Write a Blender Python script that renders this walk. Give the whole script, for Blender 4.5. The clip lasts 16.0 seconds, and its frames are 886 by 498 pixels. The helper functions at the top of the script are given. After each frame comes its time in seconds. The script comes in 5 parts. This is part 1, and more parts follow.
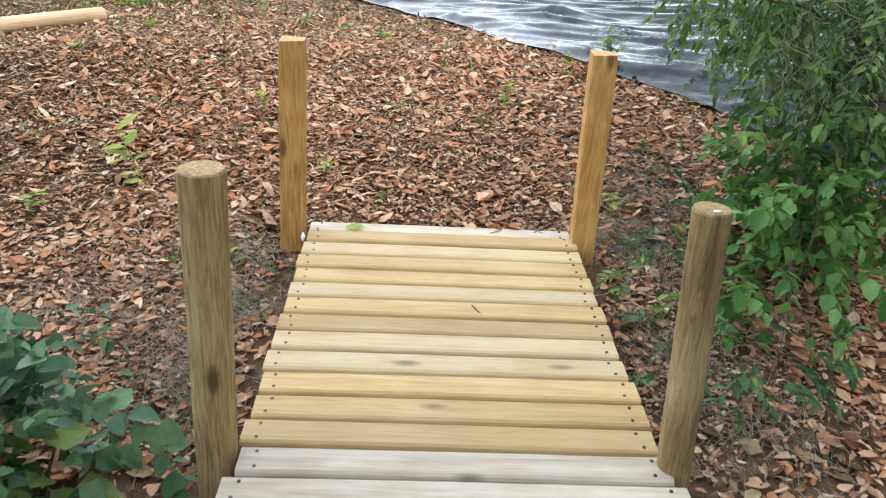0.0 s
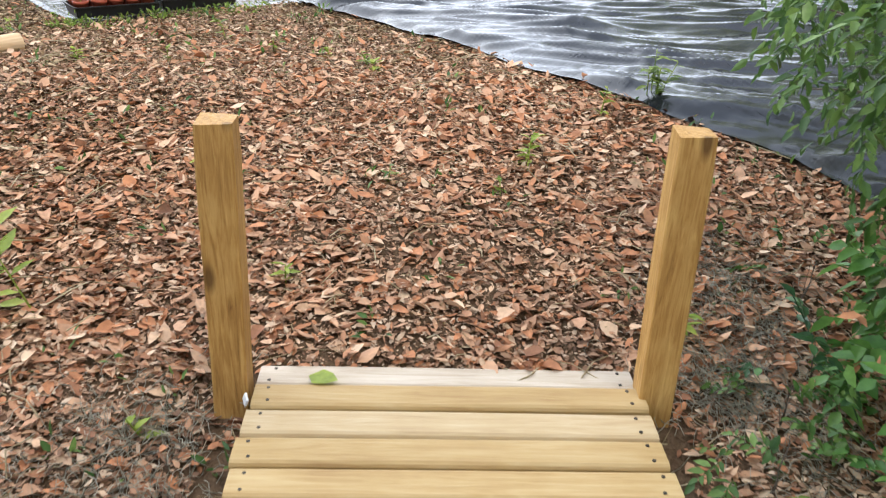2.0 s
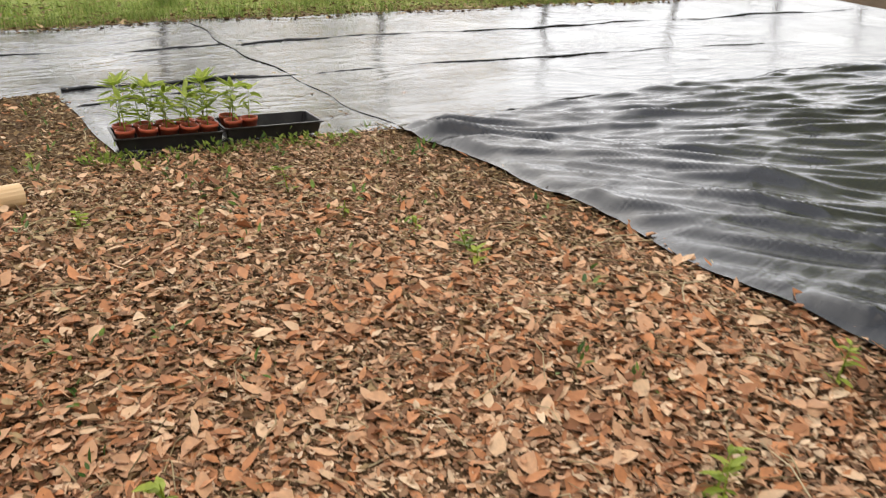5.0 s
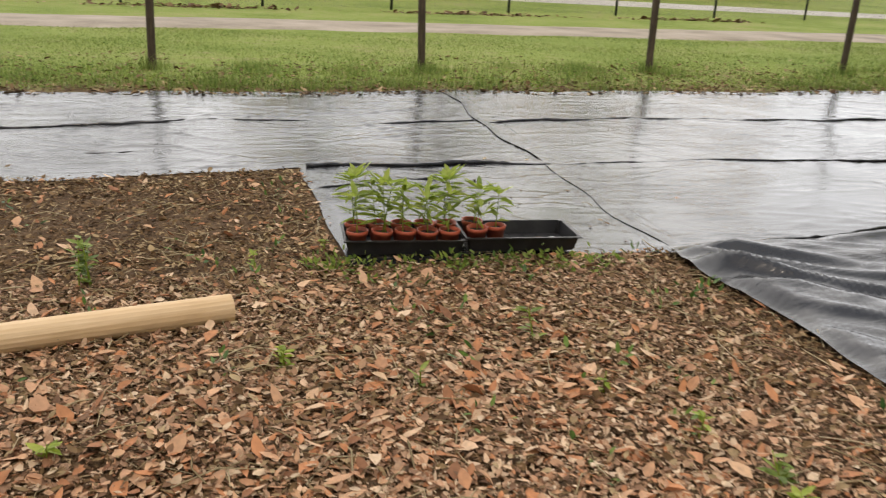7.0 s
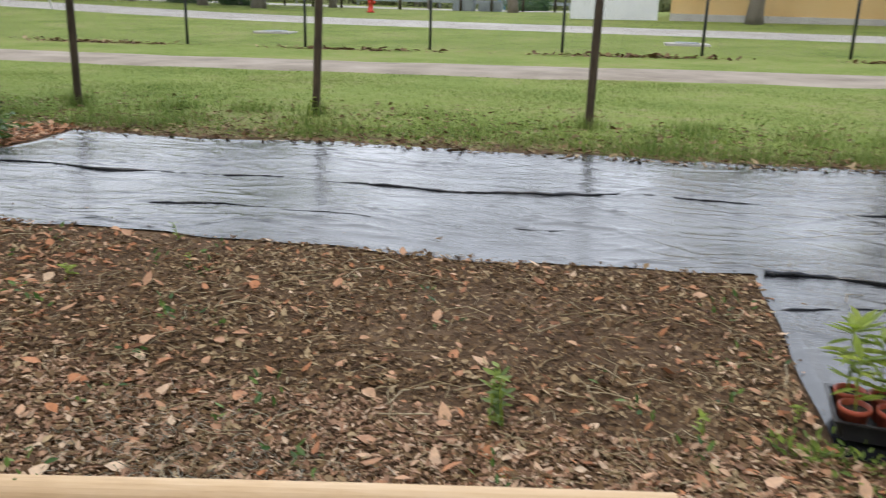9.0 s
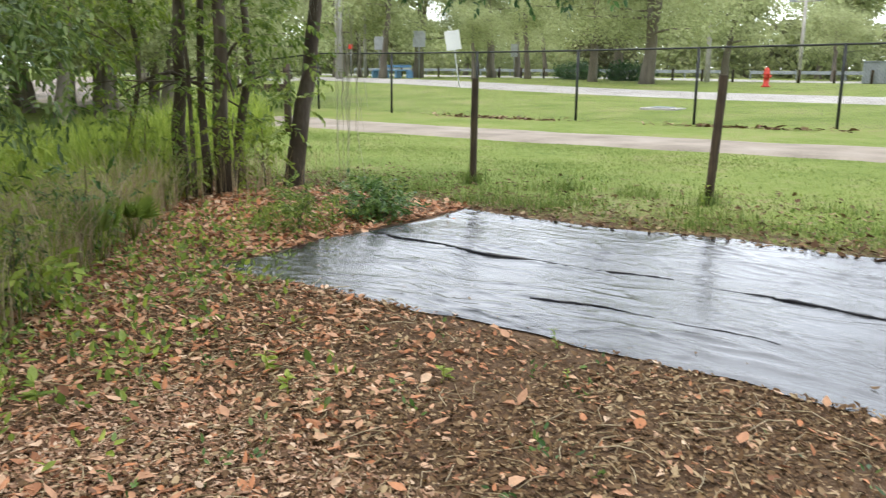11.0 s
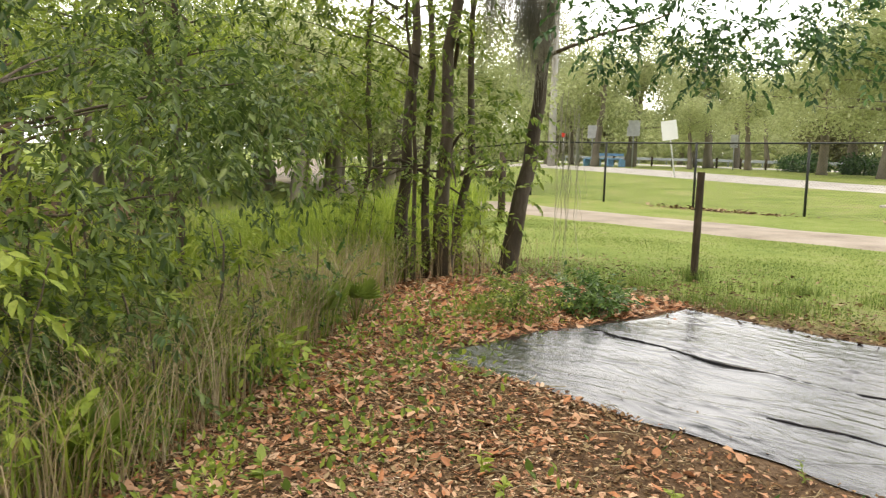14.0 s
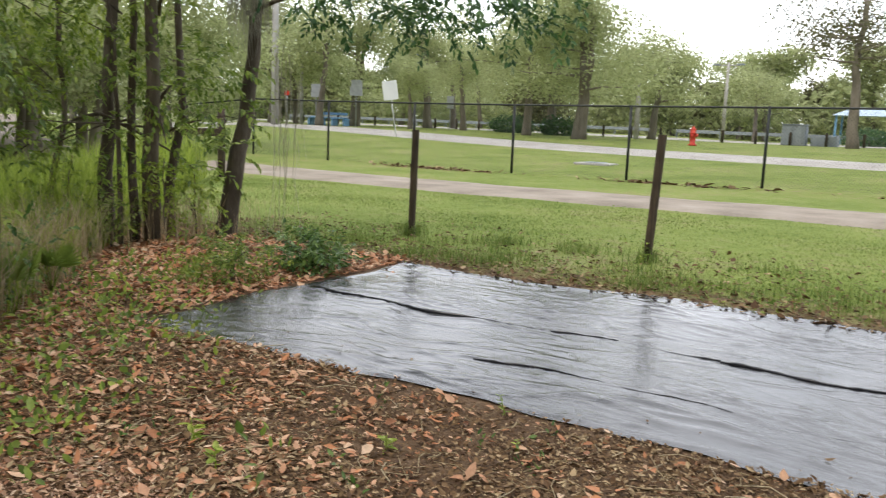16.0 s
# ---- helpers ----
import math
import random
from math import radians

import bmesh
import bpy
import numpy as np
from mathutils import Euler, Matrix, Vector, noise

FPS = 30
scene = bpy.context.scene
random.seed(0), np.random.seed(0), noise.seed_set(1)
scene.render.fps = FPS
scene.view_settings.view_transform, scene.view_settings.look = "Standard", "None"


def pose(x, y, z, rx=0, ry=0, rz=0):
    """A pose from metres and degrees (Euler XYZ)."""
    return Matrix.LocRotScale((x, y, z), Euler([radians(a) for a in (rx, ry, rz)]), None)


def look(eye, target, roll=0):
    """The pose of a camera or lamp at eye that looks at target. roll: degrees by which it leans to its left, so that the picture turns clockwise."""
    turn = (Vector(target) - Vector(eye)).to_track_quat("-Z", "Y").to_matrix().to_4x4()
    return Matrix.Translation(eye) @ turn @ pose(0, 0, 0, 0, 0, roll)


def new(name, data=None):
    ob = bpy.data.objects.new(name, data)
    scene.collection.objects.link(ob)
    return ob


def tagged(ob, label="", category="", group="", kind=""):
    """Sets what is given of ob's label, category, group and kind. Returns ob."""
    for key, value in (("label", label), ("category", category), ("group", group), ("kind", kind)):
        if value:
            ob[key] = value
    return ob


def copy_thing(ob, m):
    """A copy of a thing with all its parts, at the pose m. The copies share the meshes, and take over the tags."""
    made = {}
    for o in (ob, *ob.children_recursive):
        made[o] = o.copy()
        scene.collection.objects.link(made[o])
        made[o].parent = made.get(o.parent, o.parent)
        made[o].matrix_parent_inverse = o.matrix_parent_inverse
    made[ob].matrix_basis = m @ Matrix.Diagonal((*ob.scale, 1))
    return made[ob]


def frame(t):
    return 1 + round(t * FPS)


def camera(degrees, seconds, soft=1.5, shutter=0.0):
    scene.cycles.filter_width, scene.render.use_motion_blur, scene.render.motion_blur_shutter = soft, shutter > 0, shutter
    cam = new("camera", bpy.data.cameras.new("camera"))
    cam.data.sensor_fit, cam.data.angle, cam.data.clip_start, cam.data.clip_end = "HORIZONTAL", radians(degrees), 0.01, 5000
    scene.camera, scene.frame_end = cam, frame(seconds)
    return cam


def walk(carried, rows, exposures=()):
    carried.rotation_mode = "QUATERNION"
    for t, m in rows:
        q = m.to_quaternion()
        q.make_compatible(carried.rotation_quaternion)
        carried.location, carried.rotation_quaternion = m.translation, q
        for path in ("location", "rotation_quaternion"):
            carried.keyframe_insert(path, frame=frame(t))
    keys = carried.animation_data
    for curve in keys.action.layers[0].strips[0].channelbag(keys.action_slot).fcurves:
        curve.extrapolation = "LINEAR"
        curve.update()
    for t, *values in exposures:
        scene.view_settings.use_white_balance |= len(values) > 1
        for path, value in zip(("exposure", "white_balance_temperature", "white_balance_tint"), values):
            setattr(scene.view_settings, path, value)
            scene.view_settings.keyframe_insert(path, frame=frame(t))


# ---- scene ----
cam = camera(57.30, 16.0, soft=1.15, shutter=0.3)
METRES, EYE, TILT, LEAN, TURN = 5.1, 1.275, 0.0, 0.0, -2.7
ROWS = [
    (0.0, 0.0230, -0.0187, -0.0032, 3.47, -25.45, -3.00),
    (0.5, 0.0198, 0.0320, -0.0029, 3.26, -25.63, -2.86),
    (1.0, 0.0098, 0.0877, -0.0064, 3.26, -25.72, -2.39),
    (1.5, 0.0025, 0.1347, -0.0068, 3.15, -26.13, -2.29),
    (2.0, 0.0079, 0.1878, -0.0058, 3.11, -26.27, -2.18),
    (2.5, 0.0050, 0.2366, -0.0096, 3.17, -26.44, -1.95),
    (3.0, -0.0063, 0.2874, -0.0048, 3.62, -26.33, -1.80),
    (3.5, -0.0074, 0.3314, -0.0039, 4.97, -25.56, -1.58),
    (4.0, -0.0037, 0.3755, -0.0000, 6.54, -24.26, -1.50),
    (4.2, -0.0031, 0.3908, 0.0017, 7.53, -23.76, -1.47),
    (6.3, -0.0595, 0.5583, 0.0206, 22.30, -19.24, -3.08),
    (6.5, -0.0676, 0.5686, 0.0213, 24.19, -18.86, -3.09),
    (7.0, -0.0875, 0.5936, 0.0226, 29.58, -18.74, -3.00),
    (7.5, -0.1049, 0.6411, 0.0217, 35.57, -18.45, -2.93),
    (8.0, -0.1316, 0.6698, 0.0245, 42.51, -18.12, -2.69),
    (8.5, -0.1757, 0.6818, 0.0356, 49.99, -17.55, -2.16),
    (9.0, -0.2167, 0.6825, 0.0377, 58.32, -16.95, -1.46),
    (9.5, -0.2607, 0.6890, 0.0368, 65.37, -16.12, -0.86),
    (10.0, -0.2942, 0.6953, 0.0492, 72.20, -15.14, -0.46),
    (10.2, -0.3028, 0.6959, 0.0492, 74.68, -14.69, -0.42),
    (12.3, -0.3424, 0.6808, 0.0604, 97.21, -8.63, -0.79),
    (12.5, -0.3480, 0.6768, 0.0603, 98.65, -8.18, -0.86),
    (13.0, -0.3437, 0.6725, 0.0621, 100.76, -7.24, -0.98),
    (13.5, -0.3451, 0.6731, 0.0611, 101.00, -6.72, -1.21),
    (14.0, -0.3460, 0.6723, 0.0608, 98.84, -6.73, -1.51),
    (14.5, -0.3498, 0.6747, 0.0600, 95.10, -7.11, -1.76),
    (15.0, -0.3522, 0.6807, 0.0590, 90.26, -7.64, -1.93),
    (15.5, -0.3571, 0.6849, 0.0573, 85.06, -8.30, -2.13),
    (16.0, -0.3564, 0.6881, 0.0558, 79.79, -8.94, -2.23),
]
walk(cam, [(t, pose(0, 0, EYE, TILT, LEAN, TURN) @ pose(METRES * x, METRES * y, METRES * z, 90 + pitch, roll, yaw)) for t, x, y, z, yaw, pitch, roll in ROWS],
     [(0.0, 0.68, 6100, 8), (2.5, 0.53, 6500, 11), (4.2, 0.28, 7400, 12), (6.5, -0.1, 7500, 12), (8.0, -0.14, 7200, 12), (9.2, -0.12, 6400, 11), (10.2, 0.18, 6300, 10), (12.5, 0.42, 7400, 10), (13.5, 0.48, 7600, 11), (14.5, 0.36, 7700, 12), (15.5, 0.2, 7500, 12), (16.0, 0.02, 6800, 12)])

# ---- world, sun ----
world = bpy.data.worlds.new("overcast_sky")
scene.world = world
world.use_nodes = True
wn, wl = world.node_tree.nodes, world.node_tree.links
wn.clear()
sky = wn.new("ShaderNodeTexSky")
sky.sky_type, sky.sun_disc = "NISHITA", False
sky.sun_elevation, sky.sun_rotation = radians(59), radians(143)
sky.air_density, sky.dust_density, sky.ozone_density = 1.0, 5.0, 1.0
skyg = wn.new("ShaderNodeBackground")
skyg.inputs["Strength"].default_value = 0.06
cloud = wn.new("ShaderNodeBackground")
cloud.inputs["Strength"].default_value = 1.75
ctc = wn.new("ShaderNodeTexCoord")
cno = wn.new("ShaderNodeTexNoise")
cno.inputs["Scale"].default_value, cno.inputs["Detail"].default_value = 2.2, 6
cra = wn.new("ShaderNodeValToRGB")
cra.color_ramp.elements[0].position, cra.color_ramp.elements[0].color = 0.35, (0.80, 0.84, 0.90, 1)
cra.color_ramp.elements[1].position, cra.color_ramp.elements[1].color = 0.68, (1.06, 1.06, 1.05, 1)
wad = wn.new("ShaderNodeAddShader")
wou = wn.new("ShaderNodeOutputWorld")
wl.new(ctc.outputs["Generated"], cno.inputs["Vector"])
wl.new(cno.outputs["Fac"], cra.inputs["Fac"])
side = wn.new("ShaderNodeVectorMath")
side.operation = "DOT_PRODUCT"
side.inputs[1].default_value = (-0.8, 0.6, -0.05)
# the cloud is thinner and whiter in the north-west, thicker and bluer in the south-east
veil = wn.new("ShaderNodeMapRange")
veil.interpolation_type = "SMOOTHSTEP"
veil.inputs["From Min"].default_value, veil.inputs["From Max"].default_value = 0.0, 0.58
tint = wn.new("ShaderNodeMix")
tint.data_type = "RGBA"
tint.inputs[6].default_value, tint.inputs[7].default_value = (0.36, 0.41, 0.49, 1), (1.47, 1.52, 1.60, 1)
both = wn.new("ShaderNodeMix")
both.data_type, both.blend_type = "RGBA", "MULTIPLY"
both.inputs[0].default_value = 1.0
wl.new(ctc.outputs["Generated"], side.inputs[0])
wl.new(side.outputs["Value"], veil.inputs["Value"])
wl.new(veil.outputs[0], tint.inputs[0])
wl.new(cra.outputs["Color"], both.inputs[6])
wl.new(tint.outputs[2], both.inputs[7])
wl.new(both.outputs[2], cloud.inputs["Color"])
wl.new(sky.outputs["Color"], skyg.inputs["Color"])
wl.new(skyg.outputs[0], wad.inputs[0])
wl.new(cloud.outputs[0], wad.inputs[1])
wl.new(wad.outputs[0], wou.inputs["Surface"])
sun_data = bpy.data.lights.new("sun", "SUN")
sun_data.energy, sun_data.angle, sun_data.color = 1.15, radians(14), (1.0, 0.95, 0.87)
sun = new("sun", sun_data)
# the sun stands behind the first camera's right shoulder, high
sun.matrix_world = look((0, 0, 30), (-9.0, 12.0, 5.0))

# ---- helpers of this place ----
rng = np.random.default_rng(7)


def smooth(a, b, v):
    t = np.clip((np.asarray(v, float) - a) / (b - a), 0, 1)
    return t * t * (3 - 2 * t)


def sd_of(x, y):
    """Along the timber fence, and away from the bridge across it."""
    return 0.733 * x + 0.68 * y, -0.68 * x + 0.733 * y


def xy_of(s, d):
    return 0.733 * s - 0.68 * d, 0.68 * s + 0.733 * d


BANK = ([-9, -4, -2, -0.6, 1.0, 1.9, 2.75, 3.4, 4.4], [-0.2, -0.2, -0.3, -0.62, -0.72, -0.52, -0.33, -0.15, 0.0])


def ground_z(x, y):
    x, y = np.asarray(x, float), np.asarray(y, float)
    s, d = sd_of(x, y)
    z = 0.27 + 0.0125 * (np.clip(s, -30, 40) + 4.15) * smooth(6, 11, d) * smooth(-30, -5, s)
    z = z + 0.034 * np.clip(d - 23, 0, 20)
    yy = y + 1.7 * smooth(-1.0, -4.0, x)
    return z + np.interp(yy, BANK[0], BANK[1]) + 0.012 * np.sin(2.3 * x + 0.7 * y) * np.cos(1.9 * y - x) * smooth(30, 10, d)


def mesh_np(name, verts, faces):
    """A mesh from arrays of corners and of equal-sided faces."""
    verts, faces = np.asarray(verts, np.float32).reshape(-1, 3), np.asarray(faces, np.int32)
    me = bpy.data.meshes.new(name)
    n, k = faces.shape
    me.vertices.add(len(verts))
    me.vertices.foreach_set("co", verts.ravel())
    me.loops.add(n * k)
    me.loops.foreach_set("vertex_index", faces.ravel())
    me.polygons.add(n)
    me.polygons.foreach_set("loop_start", np.arange(0, n * k, k, dtype=np.int32))
    me.update(calc_edges=True)
    me.validate()
    return me


def shade(me, smooth_faces=True):
    me.polygons.foreach_set("use_smooth", np.full(len(me.polygons), smooth_faces))
    return me


def thing(name, at, label, category, group="", kind="", turn=0):
    ob = new(name)
    ob.matrix_basis = pose(at[0], at[1], at[2], 0, 0, turn)
    return tagged(ob, label, category, group, kind)


def part(name, me, material, parent, label="", m=None):
    if isinstance(me, bmesh.types.BMesh):
        bm, me = me, bpy.data.meshes.new(name)
        bm.to_mesh(me)
        bm.free()
    if material and not me.materials:
        me.materials.append(material)
    ob = new(name, me)
    ob.parent = parent
    if m is not None:
        ob.matrix_basis = m
    return tagged(ob, label)


def solid(name, me, material, label, category, kind="", group=""):
    ob = part(name, me, material, None, label)
    return tagged(ob, "", category, group, kind)


def box_bm(sx, sy, sz, bevel=0.0, at=(0, 0, 0), bm=None, seg=2):
    own = bm is None
    bm = bmesh.new() if own else bm
    got = bmesh.ops.create_cube(bm, size=1.0, matrix=Matrix.Translation(at) @ Matrix.Diagonal((sx, sy, sz, 1)))
    if bevel:
        edges = {e for v in got["verts"] for e in v.link_edges}
        bmesh.ops.bevel(bm, geom=list(edges), offset=bevel, segments=seg, profile=0.5, affect="EDGES")
    return bm


def tube(points, radii, sides=10, caps=True, wob=0.0, seed=0):
    """A tapered round limb along points, as arrays of corners and quads."""
    P = np.asarray(points, float)
    R = np.broadcast_to(np.asarray(radii, float), (len(P),))
    r = np.random.default_rng(seed)
    V, Fc = [], []
    T = np.gradient(P, axis=0)
    T /= np.linalg.norm(T, axis=1, keepdims=True) + 1e-9
    ref = np.array([0.31, 0.95, 0.05]) if abs(T[0][1]) < 0.9 else np.array([1.0, 0, 0.1])
    a = np.linspace(0, 2 * np.pi, sides, endpoint=False)
    for i in range(len(P)):
        u = np.cross(T[i], ref)
        u /= np.linalg.norm(u) + 1e-9
        v = np.cross(T[i], u)
        rad = R[i] * (1 + wob * r.uniform(-1, 1, sides))
        V.append(P[i] + np.outer(np.cos(a) * rad, u) + np.outer(np.sin(a) * rad, v))
    for i in range(len(P) - 1):
        for j in range(sides):
            k = (j + 1) % sides
            Fc.append((i * sides + j, i * sides + k, (i + 1) * sides + k, (i + 1) * sides + j))
    V = np.concatenate(V)
    if caps:
        for i, row in ((0, 0), (len(P) - 1, (len(P) - 1) * sides)):
            c = len(V)
            V = np.vstack([V, P[i]])
            for j in range(0, sides, 2):
                q = (row + j, row + (j + 1) % sides, row + (j + 2) % sides)
                Fc.append((c, *q) if i else (c, *q[::-1]))
    return V, np.array(Fc)


def merge(pieces):
    V, Fc, n = [], [], 0
    for v, f in pieces:
        V.append(v)
        Fc.append(np.asarray(f) + n)
        n += len(v)
    return np.concatenate(V), np.concatenate(Fc)


def unit(v):
    return v / (np.linalg.norm(v, axis=-1, keepdims=True) + 1e-9)


def leaves(pos, fwd, up, length, width, fold=0.15, curl=0.1):
    """Pointed blades folded along the midrib: six corners and two quads each."""
    n = len(pos)
    fwd = unit(fwd)
    side = unit(np.cross(fwd, up))
    up = np.cross(side, fwd)
    L = np.broadcast_to(length, (n,))[:, None]
    W = np.broadcast_to(width, (n,))[:, None] * 0.5
    fo = np.broadcast_to(fold, (n,))[:, None] * W * 2
    cu = np.broadcast_to(curl, (n,))[:, None] * L
    V = np.stack([pos,
                  pos + fwd * L * 0.32 + side * W * 0.95 + up * (fo + cu * 0.1),
                  pos + fwd * L * 0.70 + side * W * 0.72 + up * (fo * 0.7 + cu * 0.45),
                  pos + fwd * L + up * cu,
                  pos + fwd * L * 0.70 - side * W * 0.72 + up * (fo * 0.7 + cu * 0.45),
                  pos + fwd * L * 0.32 - side * W * 0.95 + up * (fo + cu * 0.1)], axis=1)
    b = np.arange(n)[:, None] * 6
    Fc = np.concatenate([b + np.array([0, 3, 2, 1]), b + np.array([0, 5, 4, 3])])
    return V.reshape(-1, 3), Fc


def spray(centres, per, spread, length, aspect=0.45, droop=0.35, seed=1):
    """Clumps of leaves round the given centres."""
    r = np.random.default_rng(seed)
    C = np.repeat(np.asarray(centres, float), per, axis=0)
    n = len(C)
    off = r.normal(size=(n, 3)) * np.asarray(spread)
    fwd = unit(off + r.normal(size=(n, 3)) * np.mean(spread) * 0.9) + np.array([0, 0, -droop])
    up = unit(r.normal(size=(n, 3)) * 0.55 + np.array([0, 0, 1.0]))
    L = length * r.uniform(0.6, 1.3, n)
    return leaves(C + off, fwd, up, L, L * aspect * r.uniform(0.8, 1.2, n), r.uniform(0.02, 0.25, n), r.uniform(-0.25, 0.1, n))


def twigs(centres, per, spread, length, aspect=0.4, droop=0.35, seed=1, on_twig=9):
    """Clumps of leafy twigs: each twig bows down and bears leaves on both sides and one at its tip."""
    r = np.random.default_rng(seed)
    sp = np.asarray(spread, float)
    C = np.repeat(np.asarray(centres, float), max(1, round(per / on_twig)), axis=0)
    n = len(C)
    off = r.normal(size=(n, 3)) * sp * 0.75
    way = unit(unit(off) + r.normal(size=(n, 3)) * 0.5 + np.array([0, 0, -0.25 * droop]))
    reach = length * on_twig * 0.30 * r.uniform(0.7, 1.3, n)
    sag = np.stack([np.zeros(n), np.zeros(n), -reach * (0.15 + 0.5 * droop) * r.uniform(0.4, 1.4, n)], 1)
    side = unit(np.cross(way, unit(r.normal(size=(n, 3)) * 0.35 + np.array([0, 0, 1.0]))))
    pos, fwd = [], []
    for k in range(on_twig):
        u = (k + 1) / on_twig
        pos.append(C + off + way * (reach * u)[:, None] + sag * u * u)
        t = way + sag / reach[:, None] * 2 * u
        s = 0.0 if k == on_twig - 1 else (1 if k % 2 else -1) * 0.95
        fwd.append(t * 0.6 + side * s + r.normal(size=(n, 3)) * 0.22 + np.array([0, 0, -droop * 0.6]))
    P, D = np.concatenate(pos), np.concatenate(fwd)
    m = len(P)
    up = unit(r.normal(size=(m, 3)) * 0.38 + np.array([0, 0, 1.0]))
    L = length * r.uniform(0.6, 1.25, m)
    a = leaves(P, D, up, L, L * aspect * r.uniform(0.8, 1.2, m), r.uniform(0.05, 0.3, m), r.uniform(-0.3, 0.05, m))
    b = leaves(C + off, way + sag / reach[:, None], np.tile([0.1, 0.2, 1.0], (n, 1)), reach, 0.005, 0.2, -0.05)
    return merge([a, b])


# ---- materials ----
def material(name):
    m = bpy.data.materials.new(name)
    m.use_nodes = True
    nt = m.node_tree
    return m, nt.nodes, nt.links, nt.nodes["Principled BSDF"]


def ramp(N, stops):
    r = N.new("ShaderNodeValToRGB")
    e = r.color_ramp.elements
    while len(e) < len(stops):
        e.new(0.5)
    for el, (p, c) in zip(e, stops):
        el.position, el.color = p, (*c, 1)
    return r


def mixc(N, K, a, b, fac, mode="MIX"):
    m = N.new("ShaderNodeMix")
    m.data_type, m.blend_type = "RGBA", mode
    for sock, v in ((m.inputs[0], fac), (m.inputs[6], a), (m.inputs[7], b)):
        if hasattr(v, "links"):
            K.new(v, sock)
        elif isinstance(v, tuple):
            sock.default_value = (*v, 1)
        else:
            sock.default_value = v
    return m.outputs[2]


def calc(N, K, op, a, b=0.0, clamp=False):
    m = N.new("ShaderNodeMath")
    m.operation, m.use_clamp = op, clamp
    for sock, v in zip(m.inputs, (a, b)):
        if hasattr(v, "links"):
            K.new(v, sock)
        else:
            sock.default_value = v
    return m.outputs[0]


def noisy(N, K, vec, scale, detail=4, rough=0.55, dist=0.0):
    n = N.new("ShaderNodeTexNoise")
    n.inputs["Scale"].default_value, n.inputs["Detail"].default_value = scale, detail
    n.inputs["Roughness"].default_value, n.inputs["Distortion"].default_value = rough, dist
    if vec is not None:
        K.new(vec, n.inputs["Vector"])
    return n.outputs["Fac"]


def surface(name, cols, rough=0.8, scale=6.0, stretch=(1, 1, 1), bump=0.3, fine=70.0, spec=0.3, metal=0.0, vary=0.0):
    """A worn surface: three colours by a coarse and a fine noise in the thing's own space, with relief."""
    m, N, K, B = material(name)
    tc, mp, oi = N.new("ShaderNodeTexCoord"), N.new("ShaderNodeMapping"), N.new("ShaderNodeObjectInfo")
    mp.inputs["Scale"].default_value = stretch
    jump = N.new("ShaderNodeVectorMath")
    jump.operation = "ADD"
    K.new(tc.outputs["Object"], jump.inputs[0])
    K.new(calc(N, K, "MULTIPLY", oi.outputs["Random"], 17.0), jump.inputs[1])
    K.new(jump.outputs[0], mp.inputs["Vector"])
    a, b = noisy(N, K, mp.outputs[0], scale, 5), noisy(N, K, mp.outputs[0], fine, 4, 0.7)
    r = ramp(N, [(0.32, cols[0]), (0.5, cols[1]), (0.7, cols[2])])
    K.new(calc(N, K, "ADD", calc(N, K, "MULTIPLY", a, 0.7), calc(N, K, "MULTIPLY", b, 0.3)), r.inputs["Fac"])
    col = r.outputs["Color"]
    if vary:
        hsv = N.new("ShaderNodeHueSaturation")
        K.new(calc(N, K, "ADD", calc(N, K, "MULTIPLY", oi.outputs["Random"], vary), 1 - vary / 2), hsv.inputs["Value"])
        K.new(col, hsv.inputs["Color"])
        col = hsv.outputs["Color"]
    K.new(col, B.inputs["Base Color"])
    B.inputs["Roughness"].default_value, B.inputs["Metallic"].default_value = rough, metal
    B.inputs["Specular IOR Level"].default_value = spec
    bu = N.new("ShaderNodeBump")
    bu.inputs["Strength"].default_value, bu.inputs["Distance"].default_value = bump, 0.01
    K.new(calc(N, K, "ADD", a, calc(N, K, "MULTIPLY", b, 0.5)), bu.inputs["Height"])
    K.new(bu.outputs[0], B.inputs["Normal"])
    return m


def foliage(name, stops, rough=0.5, through_light=0.3, spec=0.35):
    """Leaves, each with its own tint from the ramp."""
    m, N, K, B = material(name)
    ge, tc = N.new("ShaderNodeNewGeometry"), N.new("ShaderNodeTexCoord")
    r = ramp(N, stops)
    v = calc(N, K, "ADD", calc(N, K, "MULTIPLY", ge.outputs["Random Per Island"], 0.75), calc(N, K, "MULTIPLY", noisy(N, K, tc.outputs["Object"], 1.3, 3), 0.3))
    K.new(v, r.inputs["Fac"])
    mott = ramp(N, [(0.3, (0.8, 0.8, 0.8)), (0.7, (1.12, 1.1, 1.05))])
    K.new(noisy(N, K, tc.outputs["Object"], 55, 3), mott.inputs["Fac"])
    col = mixc(N, K, r.outputs["Color"], mott.outputs["Color"], 1.0, "MULTIPLY")
    K.new(col, B.inputs["Base Color"])
    B.inputs["Roughness"].default_value, B.inputs["Specular IOR Level"].default_value = rough, spec
    if through_light:
        t, mx, out = N.new("ShaderNodeBsdfTranslucent"), N.new("ShaderNodeMixShader"), N["Material Output"]
        K.new(col, t.inputs["Color"])
        mx.inputs[0].default_value = through_light
        K.new(B.outputs[0], mx.inputs[1])
        K.new(t.outputs[0], mx.inputs[2])
        K.new(mx.outputs[0], out.inputs["Surface"])
    return m


